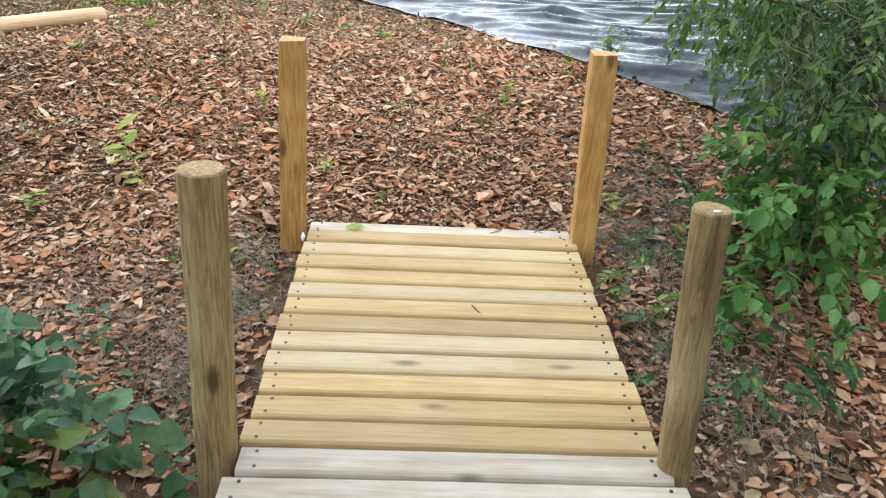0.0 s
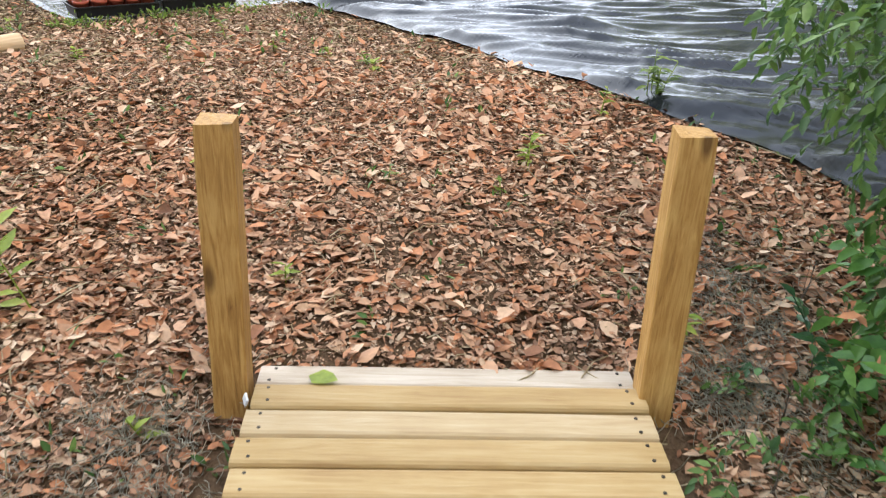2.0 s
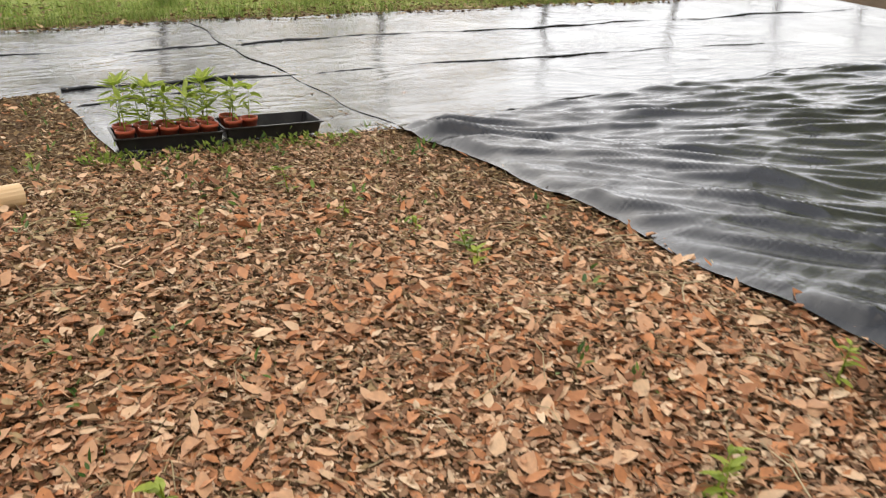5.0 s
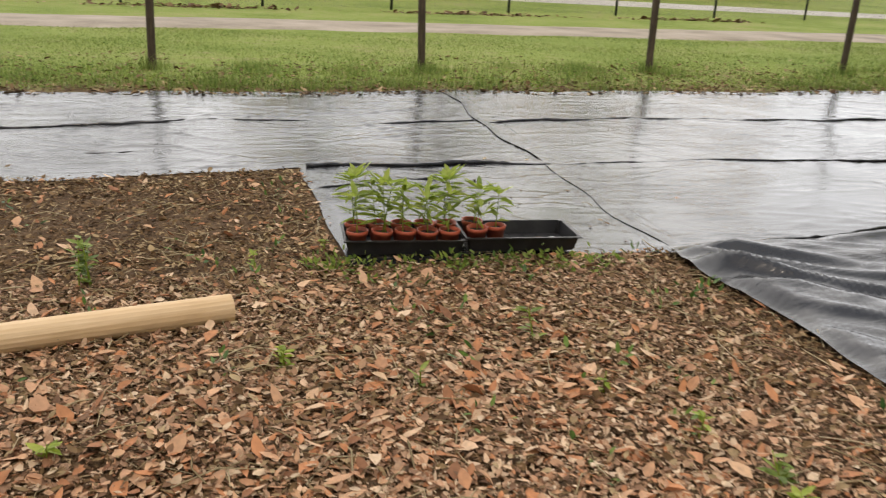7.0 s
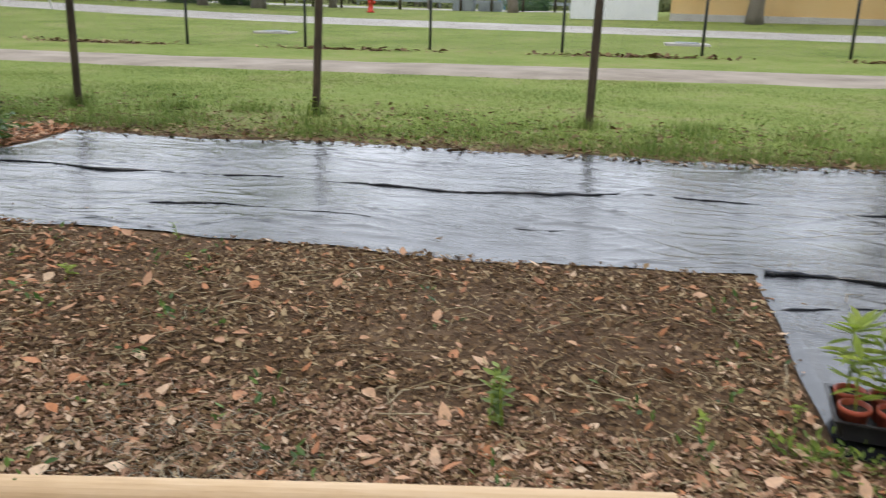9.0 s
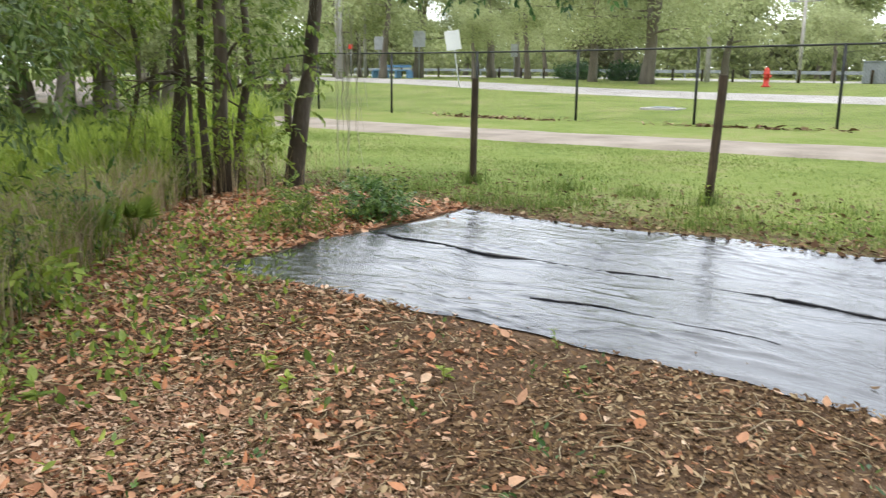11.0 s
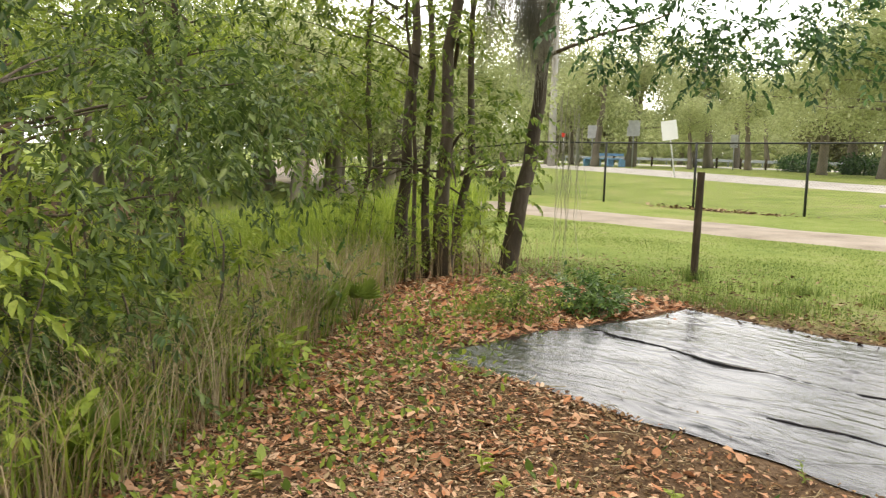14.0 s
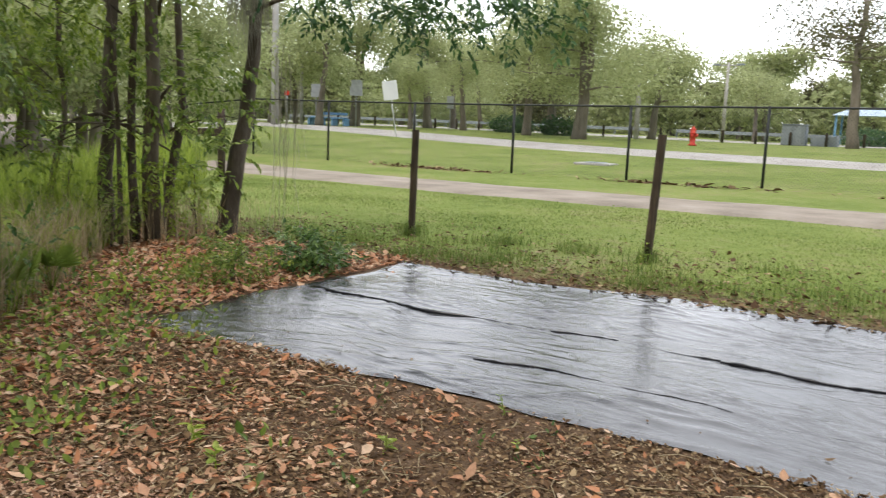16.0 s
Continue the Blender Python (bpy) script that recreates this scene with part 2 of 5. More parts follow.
def wood(name, cols, along="x", rough=0.65, scale=1.0, vary=0.25, contrast=1.0):
    """Sawn softwood: long grain lines, knots and a coarse drift of tint along one axis."""
    m, N, K, B = material(name)
    tc, mp, oi = N.new("ShaderNodeTexCoord"), N.new("ShaderNodeMapping"), N.new("ShaderNodeObjectInfo")
    mp.inputs["Scale"].default_value = {"x": (1.6, 22, 22), "y": (22, 1.6, 22), "z": (22, 22, 1.6)}[along]
    jump = N.new("ShaderNodeVectorMath")
    jump.operation = "ADD"
    K.new(tc.outputs["Object"], jump.inputs[0])
    K.new(calc(N, K, "MULTIPLY", oi.outputs["Random"], 31.0), jump.inputs[1])
    K.new(jump.outputs[0], mp.inputs["Vector"])
    grain = noisy(N, K, mp.outputs[0], 1.6 * scale, 6, 0.6, 1.2)
    fibre = noisy(N, K, mp.outputs[0], 9.0 * scale, 3, 0.6)
    blot = noisy(N, K, jump.outputs[0], 5.0, 3)
    r = ramp(N, [(0.30, cols[0]), (0.48, cols[1]), (0.66, cols[2])])
    K.new(calc(N, K, "ADD", calc(N, K, "MULTIPLY", grain, 0.54), calc(N, K, "ADD", calc(N, K, "MULTIPLY", fibre, 0.16), calc(N, K, "MULTIPLY", blot, 0.3))), r.inputs["Fac"])
    vo = N.new("ShaderNodeTexVoronoi")
    vm = N.new("ShaderNodeMapping")
    vm.inputs["Scale"].default_value = {"x": (2.6, 7, 7), "y": (7, 2.6, 7), "z": (7, 7, 2.6)}[along]
    K.new(jump.outputs[0], vm.inputs["Vector"])
    K.new(vm.outputs[0], vo.inputs["Vector"])
    vo.inputs["Scale"].default_value = 1.0
    knot = ramp(N, [(0.05, (1, 1, 1)), (0.13, (0, 0, 0))])
    K.new(vo.outputs["Distance"], knot.inputs["Fac"])
    col = mixc(N, K, r.outputs["Color"], tuple(0.38 * c for c in cols[0]), calc(N, K, "MULTIPLY", knot.outputs["Color"], 0.75))
    hsv = N.new("ShaderNodeHueSaturation")
    K.new(calc(N, K, "ADD", calc(N, K, "MULTIPLY", oi.outputs["Random"], vary), 1 - vary / 2), hsv.inputs["Value"])
    K.new(col, hsv.inputs["Color"])
    K.new(hsv.outputs["Color"], B.inputs["Base Color"])
    B.inputs["Roughness"].default_value, B.inputs["Specular IOR Level"].default_value = rough, 0.3
    bu = N.new("ShaderNodeBump")
    bu.inputs["Strength"].default_value, bu.inputs["Distance"].default_value = 0.35, 0.004
    K.new(calc(N, K, "ADD", grain, calc(N, K, "MULTIPLY", fibre, 0.6)), bu.inputs["Height"])
    K.new(bu.outputs[0], B.inputs["Normal"])
    return m


PINE = wood("yellow_pine", [(0.27, 0.155, 0.058), (0.385, 0.255, 0.105), (0.46, 0.335, 0.165)], vary=0.35)
PALE = wood("pale_pine", [(0.28, 0.21, 0.14), (0.42, 0.345, 0.26), (0.53, 0.46, 0.37)])
LIGHT_PINE = wood("sapwood_pine", [(0.33, 0.215, 0.11), (0.44, 0.32, 0.17), (0.51, 0.40, 0.25)], vary=0.2)
STAMP = surface("faded_ink", [(0.16, 0.13, 0.08), (0.22, 0.18, 0.11), (0.28, 0.23, 0.15)], 0.8, 60, bump=0.0)
POST_WOOD = wood("post_pine", [(0.15, 0.062, 0.014), (0.40, 0.215, 0.06), (0.60, 0.375, 0.13)], "z", 0.6, 2.1, 0.1)
ROUND_WOOD = wood("round_post_pine", [(0.05, 0.028, 0.012), (0.25, 0.16, 0.066), (0.48, 0.35, 0.175)], "z", 0.85, 2.4, 0.3)
POLE_WOOD = wood("peeled_pole_pine", [(0.42, 0.28, 0.15), (0.56, 0.39, 0.225), (0.64, 0.475, 0.30)], "x", 0.7, 0.6, 0.05)
OLD_WOOD = wood("weathered_fence_pine", [(0.024, 0.018, 0.013), (0.056, 0.041, 0.028), (0.105, 0.076, 0.05)], "z", 0.85, 1.0, 0.3)
SCREW = surface("dark_screw", [(0.03, 0.025, 0.02), (0.06, 0.05, 0.04), (0.1, 0.08, 0.06)], 0.5, 40, metal=0.6)
BARK = surface("grey_brown_bark", [(0.045, 0.034, 0.024), (0.10, 0.078, 0.056), (0.21, 0.18, 0.145)], 0.92, 7, (1, 1, 0.22), 0.9, 34, vary=0.3)
# bark of the far trees, lightened to brown-grey in place of distance haze
HAZY_BARK = surface("haze_tinted_bark", [(0.13, 0.11, 0.085), (0.20, 0.17, 0.135), (0.29, 0.25, 0.20)], 0.95, 3, (1, 1, 0.25), 0.5, 20)
RED_BARK = surface("reddish_bark", [(0.07, 0.042, 0.028), (0.15, 0.088, 0.055), (0.24, 0.16, 0.11)], 0.9, 7, (1, 1, 0.25), 0.8, 34)
SOIL = surface("potting_soil", [(0.02, 0.014, 0.01), (0.04, 0.028, 0.02), (0.08, 0.06, 0.045)], 0.95, 60, bump=0.9)
TERRACOTTA = surface("red_plastic_pot", [(0.26, 0.05, 0.028), (0.36, 0.075, 0.04), (0.44, 0.11, 0.06)], 0.5, 12, bump=0.05)
TRAY = surface("black_plastic_tray", [(0.008, 0.008, 0.009), (0.014, 0.014, 0.016), (0.03, 0.03, 0.03)], 0.42, 14, bump=0.08, spec=0.4)
BLACK_METAL = surface("black_coated_metal", [(0.012, 0.014, 0.013), (0.022, 0.025, 0.023), (0.05, 0.055, 0.05)], 0.5, 20, bump=0.1)
WIRE = surface("black_coated_wire", [(0.03, 0.034, 0.032), (0.05, 0.055, 0.052), (0.07, 0.075, 0.07)], 0.6, 20, bump=0.0)
CONCRETE = surface("pale_concrete", [(0.36, 0.34, 0.31), (0.46, 0.44, 0.41), (0.56, 0.54, 0.51)], 0.9, 2, bump=0.3)
ASPHALT = surface("bleached_asphalt", [(0.32, 0.295, 0.265), (0.40, 0.375, 0.34), (0.48, 0.455, 0.415)], 0.95, 0.6, bump=0.3, fine=30)
LANE = surface("sandy_gravel", [(0.17, 0.14, 0.105), (0.285, 0.24, 0.19), (0.38, 0.33, 0.27)], 0.97, 0.9, bump=0.8, fine=26)
TAN = surface("tan_stucco", [(0.56, 0.36, 0.15), (0.66, 0.45, 0.20), (0.72, 0.51, 0.25)], 0.9, 0.8, bump=0.2)
WHITE = surface("white_paint", [(0.66, 0.67, 0.68), (0.76, 0.77, 0.78), (0.82, 0.82, 0.82)], 0.5, 1.5, bump=0.05)
GREY = surface("grey_paint", [(0.22, 0.25, 0.28), (0.30, 0.33, 0.36), (0.38, 0.41, 0.44)], 0.6, 2, bump=0.05)
BLUE = surface("blue_paint", [(0.14, 0.30, 0.52), (0.18, 0.38, 0.62), (0.24, 0.44, 0.68)], 0.45, 3, bump=0.05)
PALE_BLUE = surface("pale_blue_metal_roof", [(0.36, 0.48, 0.60), (0.44, 0.56, 0.68), (0.52, 0.64, 0.74)], 0.5, 3, bump=0.05)
SLATE_BLUE = surface("slate_blue_paint", [(0.05, 0.085, 0.13), (0.07, 0.12, 0.18), (0.10, 0.16, 0.23)], 0.6, 3, bump=0.05)
RED = surface("red_enamel", [(0.46, 0.03, 0.02), (0.60, 0.05, 0.03), (0.68, 0.09, 0.05)], 0.4, 5, bump=0.05)
SIGN_BACK = surface("bare_sign_metal", [(0.34, 0.35, 0.36), (0.42, 0.43, 0.44), (0.5, 0.51, 0.52)], 0.45, 5, bump=0.05, metal=0.5)
LITTER = foliage("fallen_leaf", [(0.05, (0.10, 0.053, 0.033)), (0.2, (0.27, 0.127, 0.07)), (0.4, (0.50, 0.22, 0.105)), (0.56, (0.45, 0.255, 0.155)), (0.74, (0.56, 0.335, 0.205)), (0.92, (0.67, 0.51, 0.36))], 0.85, 0.1, 0.25)
DULL_LITTER = foliage("broken_fallen_leaf", [(0.05, (0.055, 0.029, 0.016)), (0.35, (0.115, 0.065, 0.031)), (0.7, (0.195, 0.122, 0.06)), (0.92, (0.46, 0.35, 0.205))], 0.8, 0.1, 0.2)
TAN_LITTER = foliage("crumbled_tan_leaf", [(0.05, (0.10, 0.058, 0.038)), (0.3, (0.26, 0.15, 0.095)), (0.6, (0.40, 0.25, 0.16)), (0.9, (0.60, 0.46, 0.33))], 0.9, 0.1, 0.15)
STRAW = foliage("dry_stalk", [(0.1, (0.24, 0.18, 0.10)), (0.5, (0.40, 0.32, 0.19)), (0.9, (0.55, 0.47, 0.32))], 0.8, 0.3, 0.2)
GRASS = foliage("lawn_blade", [(0.1, (0.09, 0.155, 0.03)), (0.5, (0.165, 0.245, 0.05)), (0.85, (0.26, 0.31, 0.09)), (1.0, (0.42, 0.37, 0.18))], 0.6, 0.35)
LEAF = foliage("broad_leaf", [(0.1, (0.075, 0.13, 0.026)), (0.45, (0.155, 0.235, 0.042)), (0.9, (0.31, 0.40, 0.085))], 0.4, 0.5)
LIGHT_LEAF = foliage("young_leaf", [(0.1, (0.16, 0.24, 0.03)), (0.5, (0.28, 0.375, 0.055)), (0.9, (0.42, 0.50, 0.10))], 0.5, 0.48)
MID_LEAF = foliage("mid_green_leaf", [(0.1, (0.035, 0.09, 0.022)), (0.5, (0.085, 0.165, 0.038)), (0.9, (0.19, 0.30, 0.075))], 0.38, 0.38)
VINE_LEAF = foliage("vine_leaf", [(0.1, (0.05, 0.14, 0.028)), (0.5, (0.11, 0.24, 0.05)), (0.9, (0.20, 0.36, 0.09))], 0.4, 0.4)
LAUREL_LEAF = foliage("laurel_leaf", [(0.1, (0.035, 0.07, 0.017)), (0.45, (0.085, 0.14, 0.032)), (0.9, (0.23, 0.31, 0.09))], 0.36, 0.42)
BLUE_LEAF = foliage("bluish_broad_leaf", [(0.1, (0.04, 0.10, 0.048)), (0.5, (0.085, 0.17, 0.08)), (0.9, (0.15, 0.26, 0.11))], 0.45, 0.35)
DARK_LEAF = foliage("dark_bluish_leaf", [(0.1, (0.028, 0.078, 0.03)), (0.5, (0.055, 0.13, 0.045)), (0.9, (0.105, 0.215, 0.06))], 0.4, 0.32)
# distance haze is put into this paler, greyer green; nearer copies share it
HAZY_LEAF = foliage("haze_tinted_tree_leaf", [(0.1, (0.29, 0.33, 0.155)), (0.5, (0.43, 0.48, 0.235)), (0.9, (0.54, 0.58, 0.33))], 0.7, 0.6)
FAR_DARK = foliage("bronze_tree_leaf", [(0.1, (0.10, 0.10, 0.05)), (0.5, (0.165, 0.165, 0.08)), (0.9, (0.23, 0.23, 0.115))], 0.65, 0.3)
MOSS = foliage("hanging_moss", [(0.1, (0.28, 0.27, 0.21)), (0.5, (0.40, 0.385, 0.31)), (0.9, (0.52, 0.50, 0.42))], 0.9, 0.45, 0.1)


def plastic_sheet_material():
    m, N, K, B = material("black_plastic_film")
    tc, mp = N.new("ShaderNodeTexCoord"), N.new("ShaderNodeMapping")
    tn = N.new("ShaderNodeMapping")
    tn.inputs["Rotation"].default_value = (0, 0, radians(-43))
    mp.inputs["Scale"].default_value = (0.8, 3.4, 1.0)
    K.new(tc.outputs["Object"], tn.inputs["Vector"])
    K.new(tn.outputs[0], mp.inputs["Vector"])
    a, b = noisy(N, K, mp.outputs[0], 3.6, 4, 0.55, 1.3), noisy(N, K, mp.outputs[0], 11, 3, 0.55, 1.2)
    a = calc(N, K, "SUBTRACT", 1.0, calc(N, K, "ABSOLUTE", calc(N, K, "SUBTRACT", calc(N, K, "MULTIPLY", a, 4.0), 2.0)))
    b = calc(N, K, "SUBTRACT", 1.0, calc(N, K, "ABSOLUTE", calc(N, K, "SUBTRACT", calc(N, K, "MULTIPLY", b, 4.0), 2.0)))
    dust = noisy(N, K, tc.outputs["Object"], 1.4, 6, 0.65)
    r = ramp(N, [(0.35, (0.011, 0.012, 0.014)), (0.62, (0.022, 0.023, 0.026)), (0.8, (0.06, 0.058, 0.055))])
    K.new(dust, r.inputs["Fac"])
    K.new(r.outputs["Color"], B.inputs["Base Color"])
    rr = ramp(N, [(0.3, (0.14, 0.14, 0.14)), (0.75, (0.25, 0.25, 0.25))])
    K.new(dust, rr.inputs["Fac"])
    K.new(rr.outputs["Color"], B.inputs["Roughness"])
    B.inputs["IOR"].default_value = 1.52
    bu = N.new("ShaderNodeBump")
    bu.inputs["Strength"].default_value, bu.inputs["Distance"].default_value = 1.0, 0.0016
    gate = ramp(N, [(0.38, (0.1, 0.1, 0.1)), (0.62, (1, 1, 1))])
    K.new(noisy(N, K, tn.outputs[0], 1.5, 3), gate.inputs["Fac"])
    K.new(calc(N, K, "MULTIPLY", gate.outputs["Color"], calc(N, K, "ADD", a, calc(N, K, "MULTIPLY", b, 0.45))), bu.inputs["Height"])
    K.new(bu.outputs[0], B.inputs["Normal"])
    return m


FILM = plastic_sheet_material()


def ground_material():
    """Leaf mould by the bridge, lawn beyond the timber fence, with worn and leafy patches."""
    m, N, K, B = material("earth_and_lawn")
    ge = N.new("ShaderNodeNewGeometry")
    P = ge.outputs["Position"]

    def along(a, b):
        v = N.new("ShaderNodeVectorMath")
        v.operation = "DOT_PRODUCT"
        K.new(P, v.inputs[0])
        v.inputs[1].default_value = (a, b, 0)
        return v.outputs["Value"]
    d = along(-0.68, 0.733)
    n1, n2, n3 = noisy(N, K, P, 0.5, 5), noisy(N, K, P, 5, 5, 0.65), noisy(N, K, P, 38, 4, 0.7)
    mould = ramp(N, [(0.3, (0.06, 0.037, 0.022)), (0.5, (0.12, 0.075, 0.043)), (0.68, (0.20, 0.135, 0.082))])
    K.new(calc(N, K, "ADD", calc(N, K, "MULTIPLY", n2, 0.5), calc(N, K, "MULTIPLY", n3, 0.5)), mould.inputs["Fac"])
    sward = ramp(N, [(0.36, (0.10, 0.15, 0.026)), (0.47, (0.18, 0.235, 0.052)), (0.58, (0.25, 0.29, 0.08)), (0.70, (0.36, 0.335, 0.15))])
    K.new(calc(N, K, "ADD", calc(N, K, "MULTIPLY", n1, 0.4), calc(N, K, "ADD", calc(N, K, "MULTIPLY", n2, 0.25), calc(N, K, "MULTIPLY", n3, 0.35))), sward.inputs["Fac"])
    worn = ramp(N, [(0.52, (0, 0, 0)), (0.68, (1, 1, 1))])
    K.new(calc(N, K, "ADD", calc(N, K, "MULTIPLY", n1, 0.4), calc(N, K, "MULTIPLY", n2, 0.6)), worn.inputs["Fac"])
    lawn = mixc(N, K, sward.outputs["Color"], (0.24, 0.19, 0.11), calc(N, K, "MULTIPLY", worn.outputs["Color"], 0.8))
    edge = calc(N, K, "ADD", d, calc(N, K, "MULTIPLY", calc(N, K, "SUBTRACT", n2, 0.5), 2.4))
    mask = calc(N, K, "MULTIPLY", calc(N, K, "SUBTRACT", edge, 9.6), 1.1, True)
    K.new(mixc(N, K, mould.outputs["Color"], lawn, mask), B.inputs["Base Color"])
    B.inputs["Roughness"].default_value, B.inputs["Specular IOR Level"].default_value = 0.95, 0.15
    bu = N.new("ShaderNodeBump")
    bu.inputs["Strength"].default_value, bu.inputs["Distance"].default_value = 0.8, 0.03
    K.new(calc(N, K, "ADD", n2, n3), bu.inputs["Height"])
    K.new(bu.outputs[0], B.inputs["Normal"])
    return m


EARTH = ground_material()

# ---- ground, lane, road ----
def spread_axis(centre, near, far, n):
    t = np.linspace(-1, 1, n)
    return centre + near * t * 1.0 + (far - near) * np.sign(t) * np.abs(t) ** 7


gx, gy = np.meshgrid(spread_axis(-4, 17, 1500, 330), spread_axis(6, 17, 1500, 330), indexing="ij")
gi = np.arange(330 * 330).reshape(330, 330)
gz = ground_z(gx, gy)
solid("ground", shade(mesh_np("ground", np.stack([gx, gy, gz], -1), np.stack([gi[:-1, :-1], gi[1:, :-1], gi[1:, 1:], gi[:-1, 1:]], -1).reshape(-1, 4))), EARTH,
      "leaf-strewn earth rising to a mown lawn", "ground", "structure")


def strip(name, s0, s1, near, far, lift, mat, label, category, step=0.6, cols=10, rag=0.15):
    """A band over the ground between two lines d(s), with ragged edges."""
    S = np.arange(s0, s1, step)
    r = np.random.default_rng(len(name))
    a = np.array([near(s) for s in S]) + rag * np.convolve(r.normal(size=len(S) + 4), np.ones(5) / 3, "valid")
    b = np.array([far(s) for s in S]) + rag * np.convolve(r.normal(size=len(S) + 4), np.ones(5) / 3, "valid")
    u = np.linspace(0, 1, cols)
    D = a[:, None] + (b - a)[:, None] * u
    X, Y = xy_of(S[:, None], D)
    crown = lift * np.clip(np.minimum(u, 1 - u) * 8, -0.2, 1)
    Z = ground_z(X, Y) + crown - 0.02 * ((u == 0) | (u == 1))
    I = np.arange(len(S) * cols).reshape(len(S), cols)
    return solid(name, shade(mesh_np(name, np.stack([X, Y, Z], -1), np.stack([I[:-1, :-1], I[1:, :-1], I[1:, 1:], I[:-1, 1:]], -1).reshape(-1, 4))), mat, label, category, "structure")


strip("lane", -70, 60, lambda s: 16.35 + 0.0045 * max(0, -s - 5) ** 2, lambda s: 19.2 + 0.006 * max(0, -s - 5) ** 2, 0.03, LANE, "pale sandy gravel lane between two lawns", "lane")
strip("road", -90, 60, lambda s: 31.1 - 0.215 * s if s > -20 else 35.4 - 0.25 * (s + 20), lambda s: 35.0 - 0.27 * s if s > -20 else 40.4 - 0.25 * (s + 20), 0.03, ASPHALT, "sun-bleached asphalt road across the lawn", "road", rag=0.03)

# ---- black plastic sheets ----
def wrinkle(X, Y, seed, amp, slack):
    """Creases in the film. Taut film has short shallow ones; slack film (slack > 0) has long ones that fan out from its corner."""
    s, d = sd_of(X, Y)
    z = np.zeros_like(X)
    r = np.random.default_rng(seed)
    s0, s1, d0, d1 = float(s.min()), min(float(s.max()), 9.5), float(d.min()), float(d.max())
    for k in range(int((46 + 30 * slack) * (s1 - s0) * (d1 - d0))):
        cs, cd = r.uniform(s0, s1), r.uniform(d0, d1)
        if r.uniform() < 0.55 * slack:
            ang = 0.75 * math.atan2(cd - d1, cs - s0 + 0.3) + r.normal(0, 0.10)
            L, w, h, bow = r.uniform(0.25, 1.1), r.uniform(0.026, 0.046), r.uniform(0.3, 1.0) * 2.8 * amp, r.normal(0, 0.12)
        else:
            ang, L = r.normal(0, 0.32), 0.04 + 0.4 * r.uniform() ** 2.0
            w, h, bow = r.uniform(0.011, 0.022), r.uniform(0.15, 1.0) * amp, r.normal(0, 0.4)
        near = (np.abs(s - cs) < 1.3 * L + 0.04) & (np.abs(d - cd) < 0.06 + 0.9 * L)
        a, b = s[near] - cs, d[near] - cd
        p = np.cos(ang) * a + np.sin(ang) * b
        q = -np.sin(ang) * a + np.cos(ang) * b - bow * p * p
        z[near] += h * np.exp(-np.abs(q / w) ** 1.4) * np.exp(-(p / L) ** 4)
    return z


def sheet(name, corners, lift, seed, amp, label, folds=(), cell=0.018, rag=0.03, slack=0.0):
    """A film laid on the ground between four corners given as (s, d); folds: (s0, d0, s1, d1, height) ridges."""
    c = np.array(corners, float)
    nu = int(max(np.linalg.norm(c[1] - c[0]), np.linalg.norm(c[2] - c[3])) / cell) + 2
    nv = int(max(np.linalg.norm(c[3] - c[0]), np.linalg.norm(c[2] - c[1])) / cell) + 2
    u, v = np.meshgrid(np.linspace(0, 1, nu), np.linspace(0, 1, nv), indexing="ij")
    Q = (c[0] * ((1 - u) * (1 - v))[..., None] + c[1] * (u * (1 - v))[..., None] + c[2] * (u * v)[..., None] + c[3] * ((1 - u) * v)[..., None])
    s, d = Q[..., 0], Q[..., 1]
    tight = (np.abs(2 * v - 1) ** 6)
    d = d + rag * tight * (np.sin(s * 2.1 + seed) + 0.7 * np.sin(s * 5.3 + 2 * seed) + 0.35 * np.sin(s * 13 + seed))
    s = s + rag * (np.abs(2 * u - 1) ** 6) * (np.sin(d * 2.7 + seed) + 0.6 * np.sin(d * 7.1))
    X, Y = xy_of(s, d)
    edge = np.minimum(np.minimum(u, 1 - u) * nu, np.minimum(v, 1 - v) * nv) * cell
    Z = ground_z(X, Y) + lift + wrinkle(X, Y, seed, amp, slack) * np.clip(edge * 12, 0.25, 1)
    Z += 0.004 * np.exp(-((edge - 0.05) / 0.03) ** 2) * (0.5 + 0.5 * np.sin(s * 3.1 + d * 2.3 + seed))
    I = np.arange(nu * nv).reshape(nu, nv)
    Fc = np.stack([I[:-1, :-1], I[1:, :-1], I[1:, 1:], I[:-1, 1:]], -1).reshape(-1, 4)
    ob = solid(name, shade(mesh_np(name, np.stack([X, Y, Z], -1), Fc)), FILM, label, "plastic sheet", group="plastic ground sheets")
    r = np.random.default_rng(seed + 90)
    for s0, d0, s1, d1, h in folds:
        n = int(np.hypot(s1 - s0, d1 - d0) / 0.04)
        t = np.linspace(0, 1, n)
        fs = s0 + (s1 - s0) * t
        fd = d0 + (d1 - d0) * t + 0.05 * np.sin(fs * 2.3 + seed) + 0.018 * np.sin(fs * 7.7) + np.cumsum(r.normal(0, 0.004, n))
        fx, fy = xy_of(fs, fd)
        rad = np.clip(h * 0.62 * (0.7 + 0.5 * np.sin(fs * 1.9 + d0 * 3) + 0.4 * np.sin(fs * 6.1) + r.normal(0, 0.15, n)), 0.0006, h)
        V, Fc = tube(np.stack([fx, fy, ground_z(fx, fy) + lift + 0.6 * rad], 1), rad, 7, True, 0.35, seed)
        part("fold", shade(mesh_np("fold", V, Fc)), FILM, ob, "rolled fold in the film")
    return ob


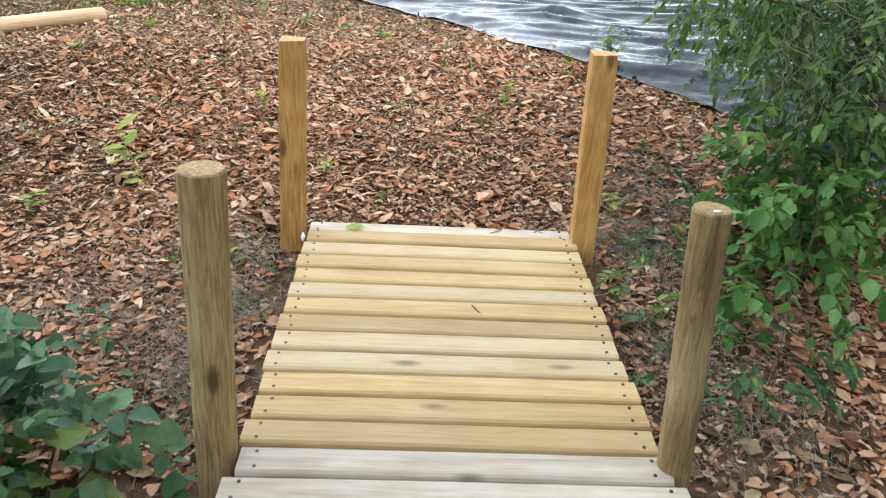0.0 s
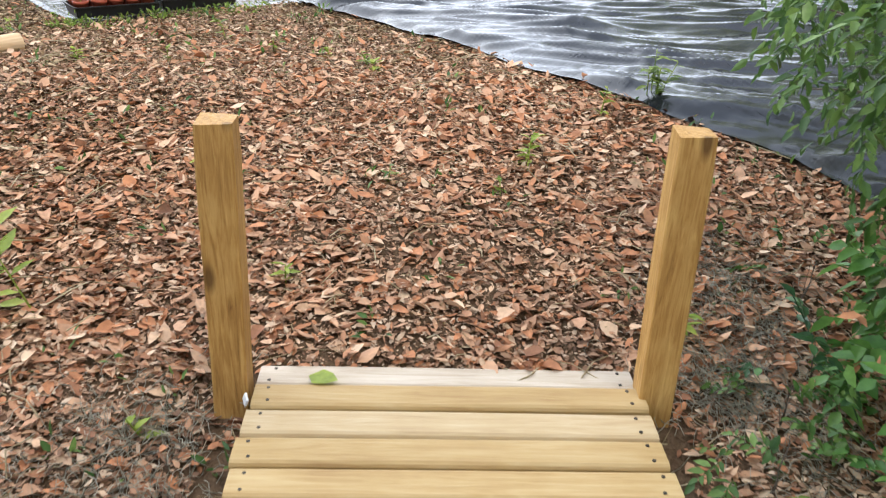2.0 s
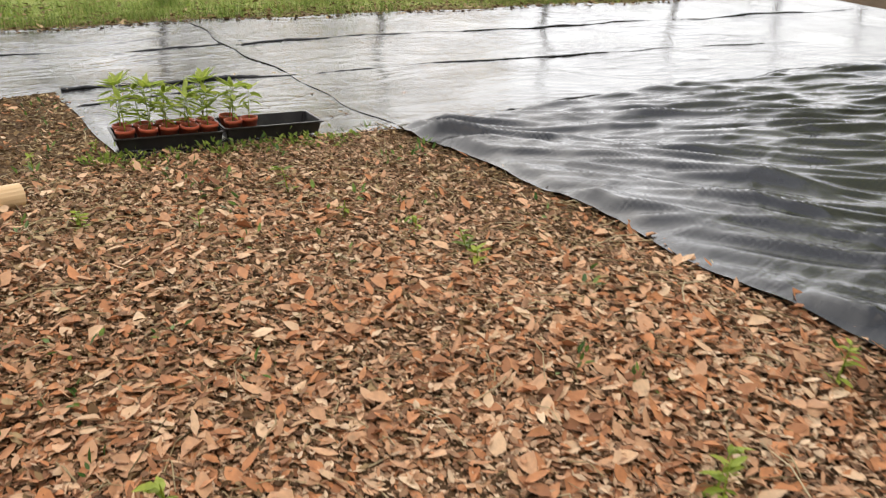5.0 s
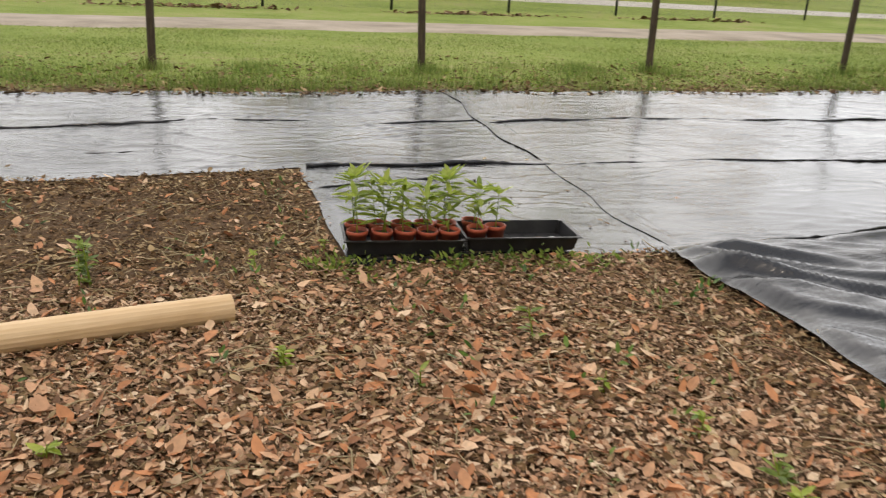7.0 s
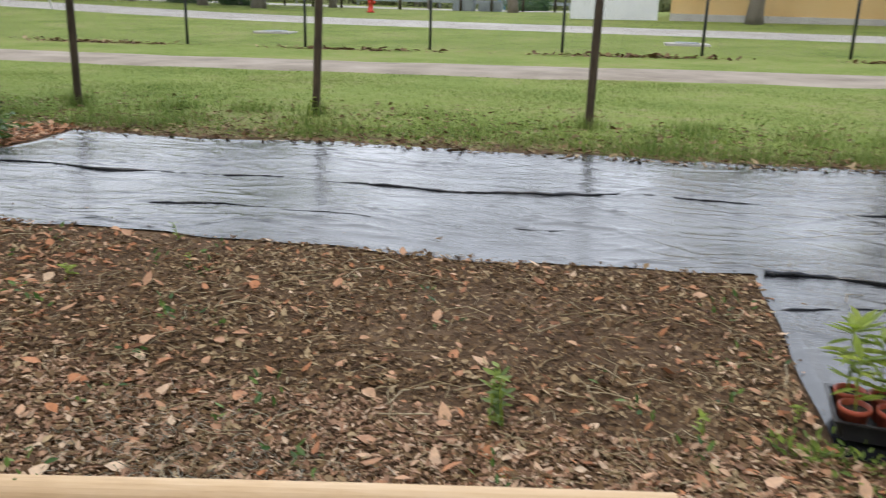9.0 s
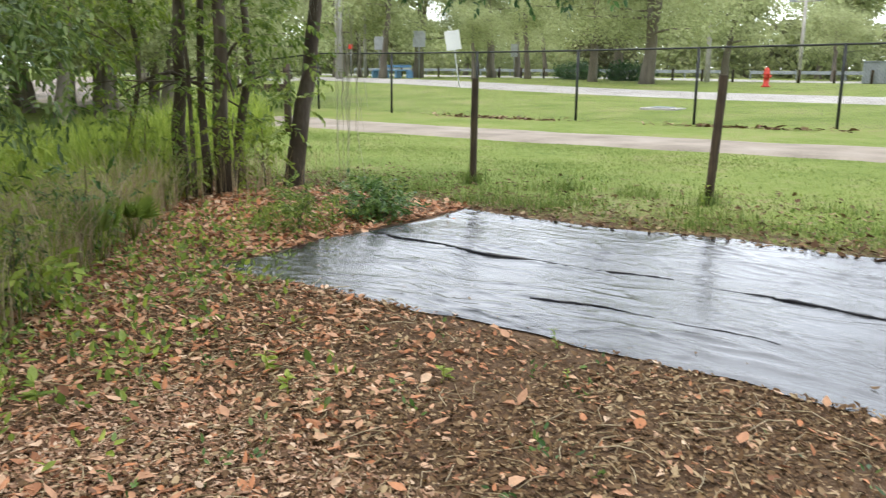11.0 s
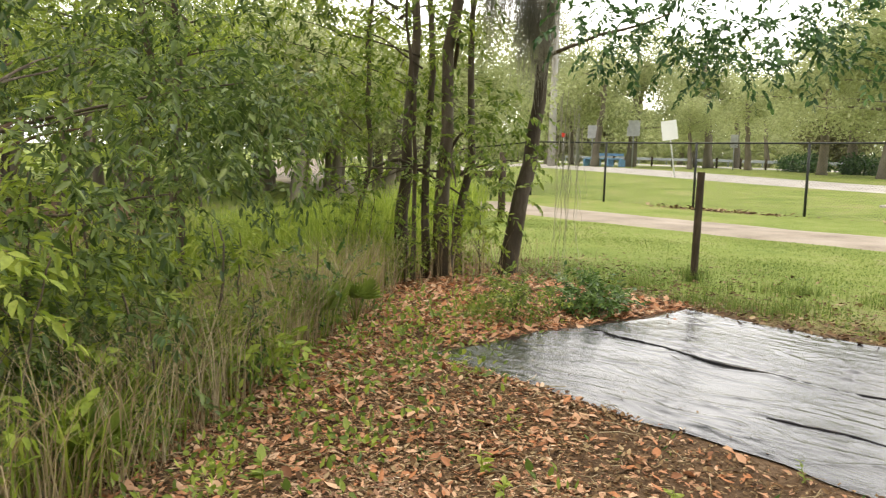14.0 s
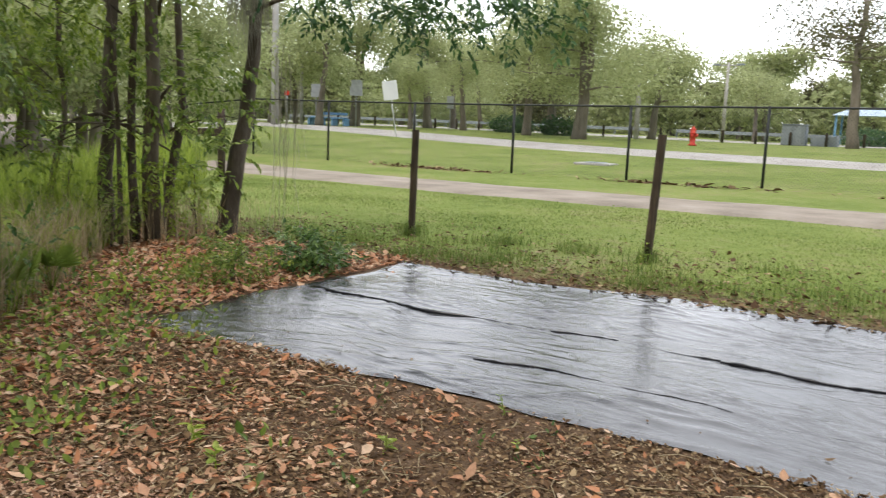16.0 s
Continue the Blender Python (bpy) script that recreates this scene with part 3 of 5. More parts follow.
sheet("plastic_sheet", [(-3.03, 6.74), (4.1, 7.08), (4.15, 9.72), (-3.06, 9.56)], 0.010, 3, 0.0062, "wrinkled black plastic film laid in a strip by the lawn",
      folds=[(-2.9, 8.15, 0.1, 8.22, 0.012), (0.1, 8.22, 4.1, 8.45, 0.013), (-1.0, 7.4, 1.5, 7.55, 0.006)])
sheet("plastic_sheet", [(2.36, 5.44), (3.98, 5.38), (4.05, 7.18), (2.38, 7.14)], 0.014, 5, 0.0045, "small black plastic film patch under the plant trays", folds=[(2.4, 7.06, 4.0, 7.03, 0.018), (2.4, 6.6, 3.1, 6.75, 0.012)], rag=0.015)
sheet("plastic_sheet", [(3.83, 5.36), (13.3, 5.86), (13.6, 9.68), (3.94, 9.70)], 0.018, 8, 0.004, "broad taut black plastic film along the lawn",
      folds=[(3.95, 8.35, 13, 8.3, 0.012), (3.9, 7.1, 9, 6.9, 0.010), (3.92, 5.4, 4.1, 9.6, 0.010)], cell=0.022)
sheet("plastic_sheet", [(3.64, 0.6), (13.0, 0.6), (13.3, 5.92), (3.81, 5.43)], 0.024, 9, 0.0055, "slack black plastic film in long wrinkles along the bank",
      folds=[(3.86, 5.40, 12, 5.86, 0.014)], cell=0.022, slack=1.0)

# ---- footbridge ----
bridge = thing("footbridge", (0.132, 2.785, 0.0), "small footbridge of new yellow pine boards with four posts", "footbridge", turn=2.2)


def board_bm(w, depth, thick):
    bm = bmesh.new()
    n = 14
    prof = [(-depth / 2, -thick), (-depth / 2, -0.011), (-depth / 2 + 0.004, -0.004), (-depth / 2 + 0.012, 0), (depth / 2 - 0.012, 0), (depth / 2 - 0.004, -0.004), (depth / 2, -0.011), (depth / 2, -thick)]
    r = random.Random(int(w * 1e5))
    rows = []
    for i in range(n + 1):
        x = -w / 2 + w * i / n
        bow = 0.0015 * math.sin(3 * i / n + r.random())
        rows.append([bm.verts.new((x, y, z + bow)) for y, z in prof])
    for a, b in zip(rows, rows[1:]):
        for j in range(len(prof)):
            k = (j + 1) % len(prof)
            bm.faces.new((a[j], a[k], b[k], b[j]))
    bm.faces.new(rows[0][::-1])
    bm.faces.new(rows[-1])
    bmesh.ops.recalc_face_normals(bm, faces=bm.faces)
    return bm


screw_me = bpy.data.meshes.new("screw")
sbm = bmesh.new()
bmesh.ops.create_cone(sbm, cap_ends=True, segments=8, radius1=0.0055, radius2=0.0045, depth=0.004)
sbm.to_mesh(screw_me)
sbm.free()
screw_me.materials.append(SCREW)
rb = random.Random(4)
cursor = 0.0
for i in range(40):
    depth = 0.0965 + rb.uniform(-0.002, 0.002)
    pale = i == 0 or i >= 13
    light = i in (2, 5, 8, 9)
    wide = 1.0 + rb.uniform(-0.008, 0.008) + (0.05 if i >= 14 else 0)
    drop = -0.012 if i == 0 else rb.uniform(-0.003, 0.003)
    shift = rb.uniform(-0.006, 0.006)
    b = part("board", board_bm(wide, depth, 0.034), PALE if pale else LIGHT_PINE if light else PINE, bridge, "pale grey-white pine board" if pale else "cream-coloured sapwood pine board" if light else "",
             pose(shift, cursor - depth / 2, drop, 0, 0, rb.uniform(-0.25, 0.25)))
    for sx in (-1, 1):
        for sy in (-1, 1):
            part("screw", screw_me, None, b, "", pose(sx * (wide / 2 - 0.03 - rb.uniform(0, 0.012)), sy * depth * 0.27, 0.0, 0, 0, rb.uniform(0, 90)))
    if i in (2, 3, 12):
        sx0 = -0.11 if i == 12 else -0.12 + 0.02 * i
        for k in range(3):
            part("grade_stamp", box_bm(0.004, 0.03, 0.0008), STAMP, b, "faded grey stamp bar", pose(sx0 + 0.008 * k, 0.004, 0.0003))
    cursor -= depth + 0.0058 + rb.uniform(0, 0.003)
for sx in (-0.43, 0.0, 0.43):
    part("joist", box_bm(0.04, 4.05, 0.14, 0.003), POST_WOOD, bridge, "", pose(sx, -2.09, -0.112))


def square_post(x, y, top, foot, lean_x, lean_y, turn):
    bm = bmesh.new()
    n = 12
    h, r = 0.044, random.Random(int(x * 100))
    rows = []
    for i in range(n + 1):
        z = foot + (top - foot) * i / n
        o = [(sx * h + r.uniform(-0.0008, 0.0008), sy * h + r.uniform(-0.0008, 0.0008)) for sx, sy in ((-1, -0.9), (-0.9, -1), (0.9, -1), (1, -0.9), (1, 0.9), (0.9, 1), (-0.9, 1), (-1, 0.9))]
        k = 0.94 if i == n else 1
        rows.append([bm.verts.new((a * k + lean_x * z, b * k + lean_y * z, z - (0.004 if i == n - 0 and a * b > 0 else 0))) for a, b in o])
    for a, b in zip(rows, rows[1:]):
        for j in range(8):
            bm.faces.new((a[j], a[(j + 1) % 8], b[(j + 1) % 8], b[j]))
    bm.faces.new(rows[-1])
    bm.faces.new(rows[0][::-1])
    inv = bridge.matrix_basis.inverted() @ pose(x, y, 0, 0, 0, turn)
    return part("square_post", bm, POST_WOOD, bridge, "square honey-coloured pine post", inv)


square_post(-0.418, 2.665, 0.70, -0.45, 0.022, 0.0, 3)
square_post(0.668, 2.69, 0.705, -0.45, -0.02, 0.0, -1)


def round_post(x, y, top, foot, r0, lean_x, lean_y, seed):
    zs = np.linspace(foot, top, 16)
    P = np.stack([lean_x * zs, lean_y * zs, zs], 1)
    R = np.full(16, r0)
    P = np.vstack([P, P[-1] + [0, 0, 0.004]])
    R = np.append(R, r0 * 0.93)
    V, Fc = tube(P, R, 20, True, 0.018, seed)
    inv = bridge.matrix_basis.inverted() @ pose(x, y, 0)
    return part("round_post", shade(mesh_np("round_post", V, Fc), False), ROUND_WOOD, bridge, "weathered round timber post", inv)


round_post(-0.369, 1.40, 0.69, -0.95, 0.0485, 0.022, 0.0, 1)
round_post(0.705, 1.42, 0.655, -0.95, 0.040, -0.055, 0.0, 2)
# bird dropping on the round post, a fallen green leaf on the boards
bm = bmesh.new()
bmesh.ops.create_icosphere(bm, subdivisions=2, radius=0.0065, matrix=Matrix.Diagonal((1.5, 0.7, 0.2, 1)))
part("bird_dropping", bm, WHITE, bridge, "white splash on the post top", bridge.matrix_basis.inverted() @ pose(0.672, 1.40, 0.661, 0, 0, 20))
V, Fc = leaves(np.array([[-0.23, 2.70, 0.003]]), np.array([[1.0, -0.35, 0.05]]), np.array([[0, 0, 1.0]]), 0.085, 0.07, 0.06, 0.05)
solid("green_leaf", mesh_np("green_leaf", V, Fc), LIGHT_LEAF, "single green leaf lying on the bridge boards", "leaf")
V, Fc = tube([(0.24, 2.135, 0.006), (0.25, 2.11, 0.008), (0.265, 2.09, 0.005)], [0.0022, 0.002, 0.001], 5)
solid("twig", mesh_np("twig", V, Fc), BARK, "short dark twig lying on the bridge boards", "twig")

bm = box_bm(0.006, 0.03, 0.02, 0.001)
part("tag", bm, WHITE, bridge, "torn white plastic tag by the post", bridge.matrix_basis.inverted() @ pose(-0.372, 2.60, -0.005, 10, 20, 25))
# ---- peeled pole on the leaves ----
px0, py0 = -1.985, 4.95
zs = np.linspace(0, 2.5, 22)
V, Fc = tube(np.stack([zs, 0.012 * np.sin(zs * 1.3), 0.006 * np.sin(zs * 2.1)], 1), np.append(np.linspace(0.0475, 0.0455, 21), 0.044), 20, True, 0.01, 5)
pole = part("timber_pole", shade(mesh_np("timber_pole", V, Fc), False), POLE_WOOD, None, "peeled pale pine pole lying on fallen leaves")
tagged(pole, "", "pole")
pole.matrix_basis = pose(px0, py0, float(ground_z(px0, py0)) + 0.05, 0, 0, 234.5)

# ---- timber fence posts ----
for i in range(0, 10):
    x, y = -10.606 + 2.027 * i, 5.325 + 1.883 * i
    r = np.random.default_rng(40 + i)
    h = 1.155 + r.uniform(-0.03, 0.05)
    zs = np.linspace(-0.3, h, 12)
    lx, ly = r.uniform(-0.03, 0.03, 2) if i > 1 else ((0.01, 0.01) if i == 0 else (0.02, 0.04))
    V, Fc = tube(np.stack([lx * zs, ly * zs, zs], 1), np.full(12, 0.039 + r.uniform(-0.003, 0.003)), 14, True, 0.03, i)
    ob = solid("fence_post", shade(mesh_np("fence_post", V, Fc), False), OLD_WOOD, "weathered dark round timber fence post in grass", "fence post", group="timber fence posts")
    ob.matrix_basis = pose(x, y, float(ground_z(x, y)))
# gate post with a bar, by the lane
gp = thing("gate_post", (-19.73, 2.9, float(ground_z(-19.73, 2.9))), "dark timber gate post with a cross bar by the lane", "gate post")
V, Fc = tube([(0, 0, -0.3), (0, 0, 0.6), (0, 0, 1.45)], [0.085, 0.08, 0.075], 14, True, 0.02, 3)
part("post", mesh_np("post", V, Fc), OLD_WOOD, gp)
part("bar", box_bm(0.06, 1.3, 0.16, 0.008), OLD_WOOD, gp, "", pose(0.08, -0.7, 0.95))

# ---- chain-link fence ----
def cline(i):
    x, y = -27.82 + 2.342 * i, 5.869 + 2.32 * i
    return x, y, float(ground_z(x, y))


FENCE_H = 1.86
fx, fy, fz = cline(0)
fence = thing("chain_link_fence", (fx, fy, fz), "black chain-link fence with slim posts and a top rail", "fence")


def rel(p):
    return np.asarray(p, float) - np.array([fx, fy, fz])


for i in range(-7, 16):
    x, y, z = cline(i)
    V, Fc = tube([rel((x, y, z - 0.2)), rel((x, y, z + 0.9)), rel((x, y, z + FENCE_H + 0.03))], 0.036, 8)
    part("post", mesh_np("post", V, Fc), BLACK_METAL, fence)
rail = [rel(np.array(cline(i)) + [0, 0, FENCE_H]) for i in range(-7, 16)]
V, Fc = tube(rail, 0.024, 8)
part("top_rail", mesh_np("top_rail", V, Fc), BLACK_METAL, fence)
wires = []
run = 3.2965
for sgn in (-1, 1):
    for q in np.arange(-7 * run, 15 * run, 0.085):
        a, b = q / run, (q + sgn * FENCE_H) / run
        if -7 <= b <= 15:
            ca, cb = np.array(cline(a)), np.array(cline(b))
            wires.append(tube([rel(ca + [0, 0, 0.03]), rel(cb + [0, 0, FENCE_H - 0.03])], 0.0021, 3, False))
V, Fc = merge(wires)
tagged(part("wire_mesh", mesh_np("wire_mesh", V, Fc), WIRE, fence, "black diamond wire mesh"), kind="stuff")

# ---- plant trays and pots ----
TRAY_TURN = 37.5


def tray(at, turn):
    t = thing("plant_tray", at, "black plastic nursery tray set on the plastic film", "plant tray", "nursery trays", turn=turn)
    L, W, H = 0.485, 0.245, 0.062
    bm = bmesh.new()

    def ring(dx, dy, z):
        return [bm.verts.new((sx * dx, sy * dy, z)) for sx, sy in ((-1, -1), (1, -1), (1, 1), (-1, 1))]
    loops = [ring(L / 2 - 0.012, W / 2 - 0.012, 0), ring(L / 2, W / 2, H - 0.008), ring(L / 2 + 0.008, W / 2 + 0.008, H - 0.006), ring(L / 2 + 0.008, W / 2 + 0.008, H),
             ring(L / 2 - 0.003, W / 2 - 0.003, H), ring(L / 2 - 0.016, W / 2 - 0.016, 0.005)]
    for a, b in zip(loops, loops[1:]):
        for j in range(4):
            bm.faces.new((a[j], a[(j + 1) % 4], b[(j + 1) % 4], b[j]))
    bm.faces.new(loops[0][::-1])
    bm.faces.new(loops[-1])
    bmesh.ops.recalc_face_normals(bm, faces=bm.faces)
    bmesh.ops.bevel(bm, geom=[e for e in bm.edges if abs(e.verts[0].co.z - e.verts[1].co.z) > 0.02], offset=0.01, segments=2, affect="EDGES")
    part("body", bm, TRAY, t)
    for k in range(7):
        part("rib", box_bm(0.006, W - 0.04, 0.004, 0.001), TRAY, t, "", pose(-L / 2 + 0.06 + k * 0.06, 0, 0.0075))
    return t


ex, ey = math.cos(radians(TRAY_TURN)), math.sin(radians(TRAY_TURN))
tray_at = []
for k in range(2):
    u, w = 0.245 + 0.492 * k, 0.125
    x, y = -1.985 + u * ex - w * ey, 5.625 + u * ey + w * ex
    z = float(ground_z(x, y)) + 0.035
    tray_at.append((x, y, z))
    tray((x, y, z), TRAY_TURN + (0.6 if k else -0.4))


def pot_plant(variant, seed):
    r = np.random.default_rng(seed)
    t = thing("potted_plant", (0, 0, 0), "young leafy plant in a small red plastic pot", "potted plant", "nursery plants")
    a = np.linspace(0, 2 * np.pi, 20, endpoint=False)
    prof = [(0.030, 0), (0.040, 0.066), (0.0445, 0.067), (0.0450, 0.084), (0.0415, 0.084), (0.0395, 0.070), (0.036, 0.066)]
    V = np.concatenate([np.stack([rr * np.cos(a), rr * np.sin(a), np.full(20, z)], 1) for rr, z in prof])
    Fc = [(i * 20 + j, i * 20 + (j + 1) % 20, (i + 1) * 20 + (j + 1) % 20, (i + 1) * 20 + j) for i in range(len(prof) - 1) for j in range(20)]
    part("pot", shade(mesh_np("pot", V, Fc)), TERRACOTTA, t)
    sb = bmesh.new()
    bmesh.ops.create_circle(sb, cap_ends=True, radius=0.0385, segments=16, matrix=Matrix.Translation((0, 0, 0.069)))
    bmesh.ops.poke(sb, faces=sb.faces)
    for v in sb.verts:
        v.co.z += r.uniform(-0.003, 0.003)
    part("soil", sb, SOIL, t)
    stems, LV = [], []
    n_st = 2 if variant == 1 else 1
    for k in range(n_st):
        h = r.uniform(0.13, 0.20)
        o = r.uniform(-0.012, 0.012, 2)
        lean = r.uniform(-0.12, 0.12, 2)
        zs = np.linspace(0.066, 0.08 + h, 6)
        P = np.stack([o[0] + lean[0] * (zs - 0.06), o[1] + lean[1] * (zs - 0.06), zs], 1)
        stems.append(tube(P, np.linspace(0.003, 0.0015, 6), 6))
        for lev in np.linspace(0.25, 1.0, 8):
            c = P[0] + (P[-1] - P[0]) * lev
            for q in range(2 if lev < 0.9 else 6):
                an = r.uniform(0, 6.3)
                rise = r.uniform(-0.15, 0.5) + (0.5 if lev > 0.9 else 0)
                LV.append((c, (math.cos(an), math.sin(an), rise), r.uniform(0.06, 0.11) * (0.75 + 0.25 * lev)))
    V, Fc = merge(stems)
    part("stem", shade(mesh_np("stem", V, Fc)), LIGHT_LEAF, t)
    pos, fw, ln = np.array([q[0] for q in LV]), np.array([q[1] for q in LV]), np.array([q[2] for q in LV])
    V, Fc = leaves(pos, fw, np.tile([0, 0, 1.0], (len(pos), 1)) + r.normal(size=pos.shape) * 0.2, ln, ln * 0.26, 0.12, r.uniform(-0.35, 0.0, len(pos)))
    tagged(part("leaves", mesh_np("leaves", V, Fc), LIGHT_LEAF, t), kind="stuff")
    return t


pots = [pot_plant(k, 60 + k) for k in range(4)]
slots = [(0, -0.193 + 0.0955 * i, -0.062) for i in range(5)] + [(0, -0.19 + 0.0955 * i, 0.045) for i in range(5)] + [(1, -0.185, -0.06), (1, -0.10, -0.035), (1, -0.19, 0.045)]
rp = random.Random(9)
for n, (k, u, w) in enumerate(slots):
    x, y, z = tray_at[k]
    m = pose(x + u * ex - w * ey, y + u * ey + w * ex, z + 0.006, rp.uniform(-3, 3), rp.uniform(-3, 3), rp.uniform(0, 360))
    if n < 4:
        pots[n].matrix_basis = m
    else:
        copy_thing(pots[n % 4], m)
tx, ty, tz = tray_at[1]
bm = box_bm(0.10, 0.02, 0.0015, 0.0005)
lab = solid("plant_label", bm, WHITE, "white plastic plant label lying in the tray", "plant label")
lab.matrix_basis = pose(tx + 0.14 * ex - 0.02 * ey, ty + 0.14 * ey + 0.02 * ex, tz + 0.0115, 0, 0, TRAY_TURN + 12)
V, Fc = leaves(np.array([[tx + 0.08 * ex, ty + 0.08 * ey, tz + 0.014]]), np.array([[0.8, 0.5, 0.0]]), np.array([[0, 0, 1.0]]), 0.055, 0.026, 0.2, 0.15)
solid("dry_leaf", mesh_np("dry_leaf", V, Fc), LITTER, "dry brown leaf lying in the tray", "leaf")

# ---- trees and shrubs by the ditch ----
def limb_path(p0, p1, n, sag, seed):
    r = np.random.default_rng(seed)
    t = np.linspace(0, 1, n)[:, None]
    p0, p1 = np.asarray(p0, float), np.asarray(p1, float)
    w = np.cumsum(r.normal(size=(n, 3)) * 0.02 * np.linalg.norm(p1 - p0), axis=0) * np.sqrt(t)
    return p0 + (p1 - p0) * t + w * 0.6 + np.array([0, 0, sag]) * 4 * t * (1 - t)


def tree(name, at, stems, clumps, leaf, per, spread, bark, leaf_mat, label, category, seed, droop=0.35, aspect=0.45, limbs=10):
    """stems: (foot offset, top offset, foot radius); clumps: (centre, radii, count) of the crown, from the foot."""
    r = np.random.default_rng(seed)
    z = float(ground_z(at[0], at[1]))
    t = thing(name, (at[0], at[1], z), label, category)
    C = []
    for cen, rad, count in clumps:
        q = unit(r.normal(size=(count, 3))) * (r.uniform(0.15, 1, (count, 1)) ** 0.45)
        C.append(np.asarray(cen) + q * np.asarray(rad))
    C = np.concatenate(C) if C else np.zeros((0, 3))
    for k, (f, top, rad) in enumerate(stems):
        P = limb_path((f[0], f[1], -0.15), top, 14, 0.0, seed + k)
        V, Fc = tube(P, np.linspace(rad, rad * 0.45, 14) * (1 + 0.35 * np.exp(-np.linspace(0, 8, 14))), 12, True, 0.07, seed + k)
        part("trunk", shade(mesh_np("trunk", V, Fc)), bark, t)
    tops = [np.asarray(q[1], float) for q in stems]
    feet = [np.array([q[0][0], q[0][1], 0.0]) for q in stems]
    for k in range(min(limbs, len(C))):
        c = C[int(r.integers(len(C)))]
        j = int(r.integers(len(stems)))
        u = float(np.clip((c[2] - 0.3) / max(tops[j][2], 0.1), 0.25, 0.95))
        a = feet[j] + (tops[j] - feet[j]) * u
        rr = stems[j][2] * 0.28
        V, Fc = tube(limb_path(a, c, 8, 0.05, seed + 50 + k), np.linspace(rr, rr * 0.25, 8), 6, True, 0.05)
        part("limb", shade(mesh_np("limb", V, Fc)), bark, t)
    if len(C):
        V, Fc = (twigs if leaf < 0.13 else spray)(C, per, spread, leaf, aspect, droop, seed)
        tagged(part("crown", mesh_np("crown", V, Fc), leaf_mat, t), kind="stuff")
    return t


def hang(name, tops, length, strands, label, seed, mat=None, width=0.004):
    """Curtains of hanging moss: long thin wavy ribbons."""
    r = np.random.default_rng(seed)
    bits = []
    for top in tops:
        for k in range(strands):
            p = np.asarray(top) + r.normal(size=3) * [0.07, 0.07, 0.05]
            L = length * r.uniform(0.3, 1.1)
            zs = np.linspace(0, -L, 9)
            P = p + np.stack([np.cumsum(r.normal(size=9)) * 0.02, np.cumsum(r.normal(size=9)) * 0.02, zs], 1)
            bits.append(tube(P, np.linspace(width, width * 0.3, 9), 3, False))
    V, Fc = merge(bits)
    return solid(name, mesh_np(name, V, Fc), mat or MOSS, label, "moss", "stuff")


# clump of slender trunks and the leaning tree at the end of the strip
tree("tree", (-10.4, 2.35), [((-0.12, -0.25), (-0.4, -0.45, 5.2), 0.072), ((0.0, 0.02), (-0.1, -0.12, 5.0), 0.045), ((0.1, 0.25), (0.15, 0.42, 5.4), 0.078), ((-0.05, 0.42), (-0.2, 0.25, 4.6), 0.05), ((0.2, -0.05), (0.45, -0.2, 3.6), 0.026)],
     [((0.2, -0.4, 2.8), (1.3, 1.2, 1.3), 70), ((0.0, 0.4, 4.3), (1.8, 1.8, 1.2), 80), ((0.3, 0.6, 1.3), (0.7, 0.6, 0.9), 40), ((0.3, -0.7, 1.5), (0.6, 0.6, 0.8), 30)], 0.075, 36, (0.22, 0.22, 0.16), BARK, LEAF, "clump of slender grey-brown trunks with green leaves", "tree", 11, limbs=26)
lean = tree("leaning_tree", (-10.55, 3.27), [((0, 0), (-0.25, 0.45, 4.6), 0.095)],
            [((0.9, 1.3, 3.9), (1.4, 1.8, 0.8), 60), ((2.1, 1.7, 2.38), (0.6, 1.4, 0.42), 60)], 0.07, 48, (0.17, 0.17, 0.13), BARK, DARK_LEAF, "leaning grey-barked tree hung with moss", "tree", 23, limbs=2)
hang("hanging_moss", [(-10.3, 3.45, z) for z in (3.9, 3.6, 3.4, 3.1)] + [(-10.1, 3.2, 3.7), (-10.15, 3.05, 3.5), (-10.2, 3.65, 3.2)], 0.9, 150, "grey moss hanging from the leaning tree", 5, None, 0.003)
hang("hanging_moss", [(-10.0, 3.85, 2.2), (-10.0, 3.9, 1.9)], 1.9, 8, "thin grey moss strand hanging by the trunk", 6)

for k, (x, y, h) in enumerate(((-10.0, 2.75, 0.8), (-10.05, 2.2, 0.6), (-10.35, 3.0, 0.7), (-10.2, 1.75, 1.0))):
    tree("shrub", (x, y), [((0, 0), (0.06, 0.04, h), 0.01)], [((0, 0, h * 0.6), (0.28, 0.28, h * 0.45), 22)], 0.055, 14, (0.08, 0.08, 0.08), BARK, (LIGHT_LEAF, LEAF)[k % 2], "light-green leafy shoots round the slender trunks", "shrub", 260 + k, 0.2, 0.45, 5)
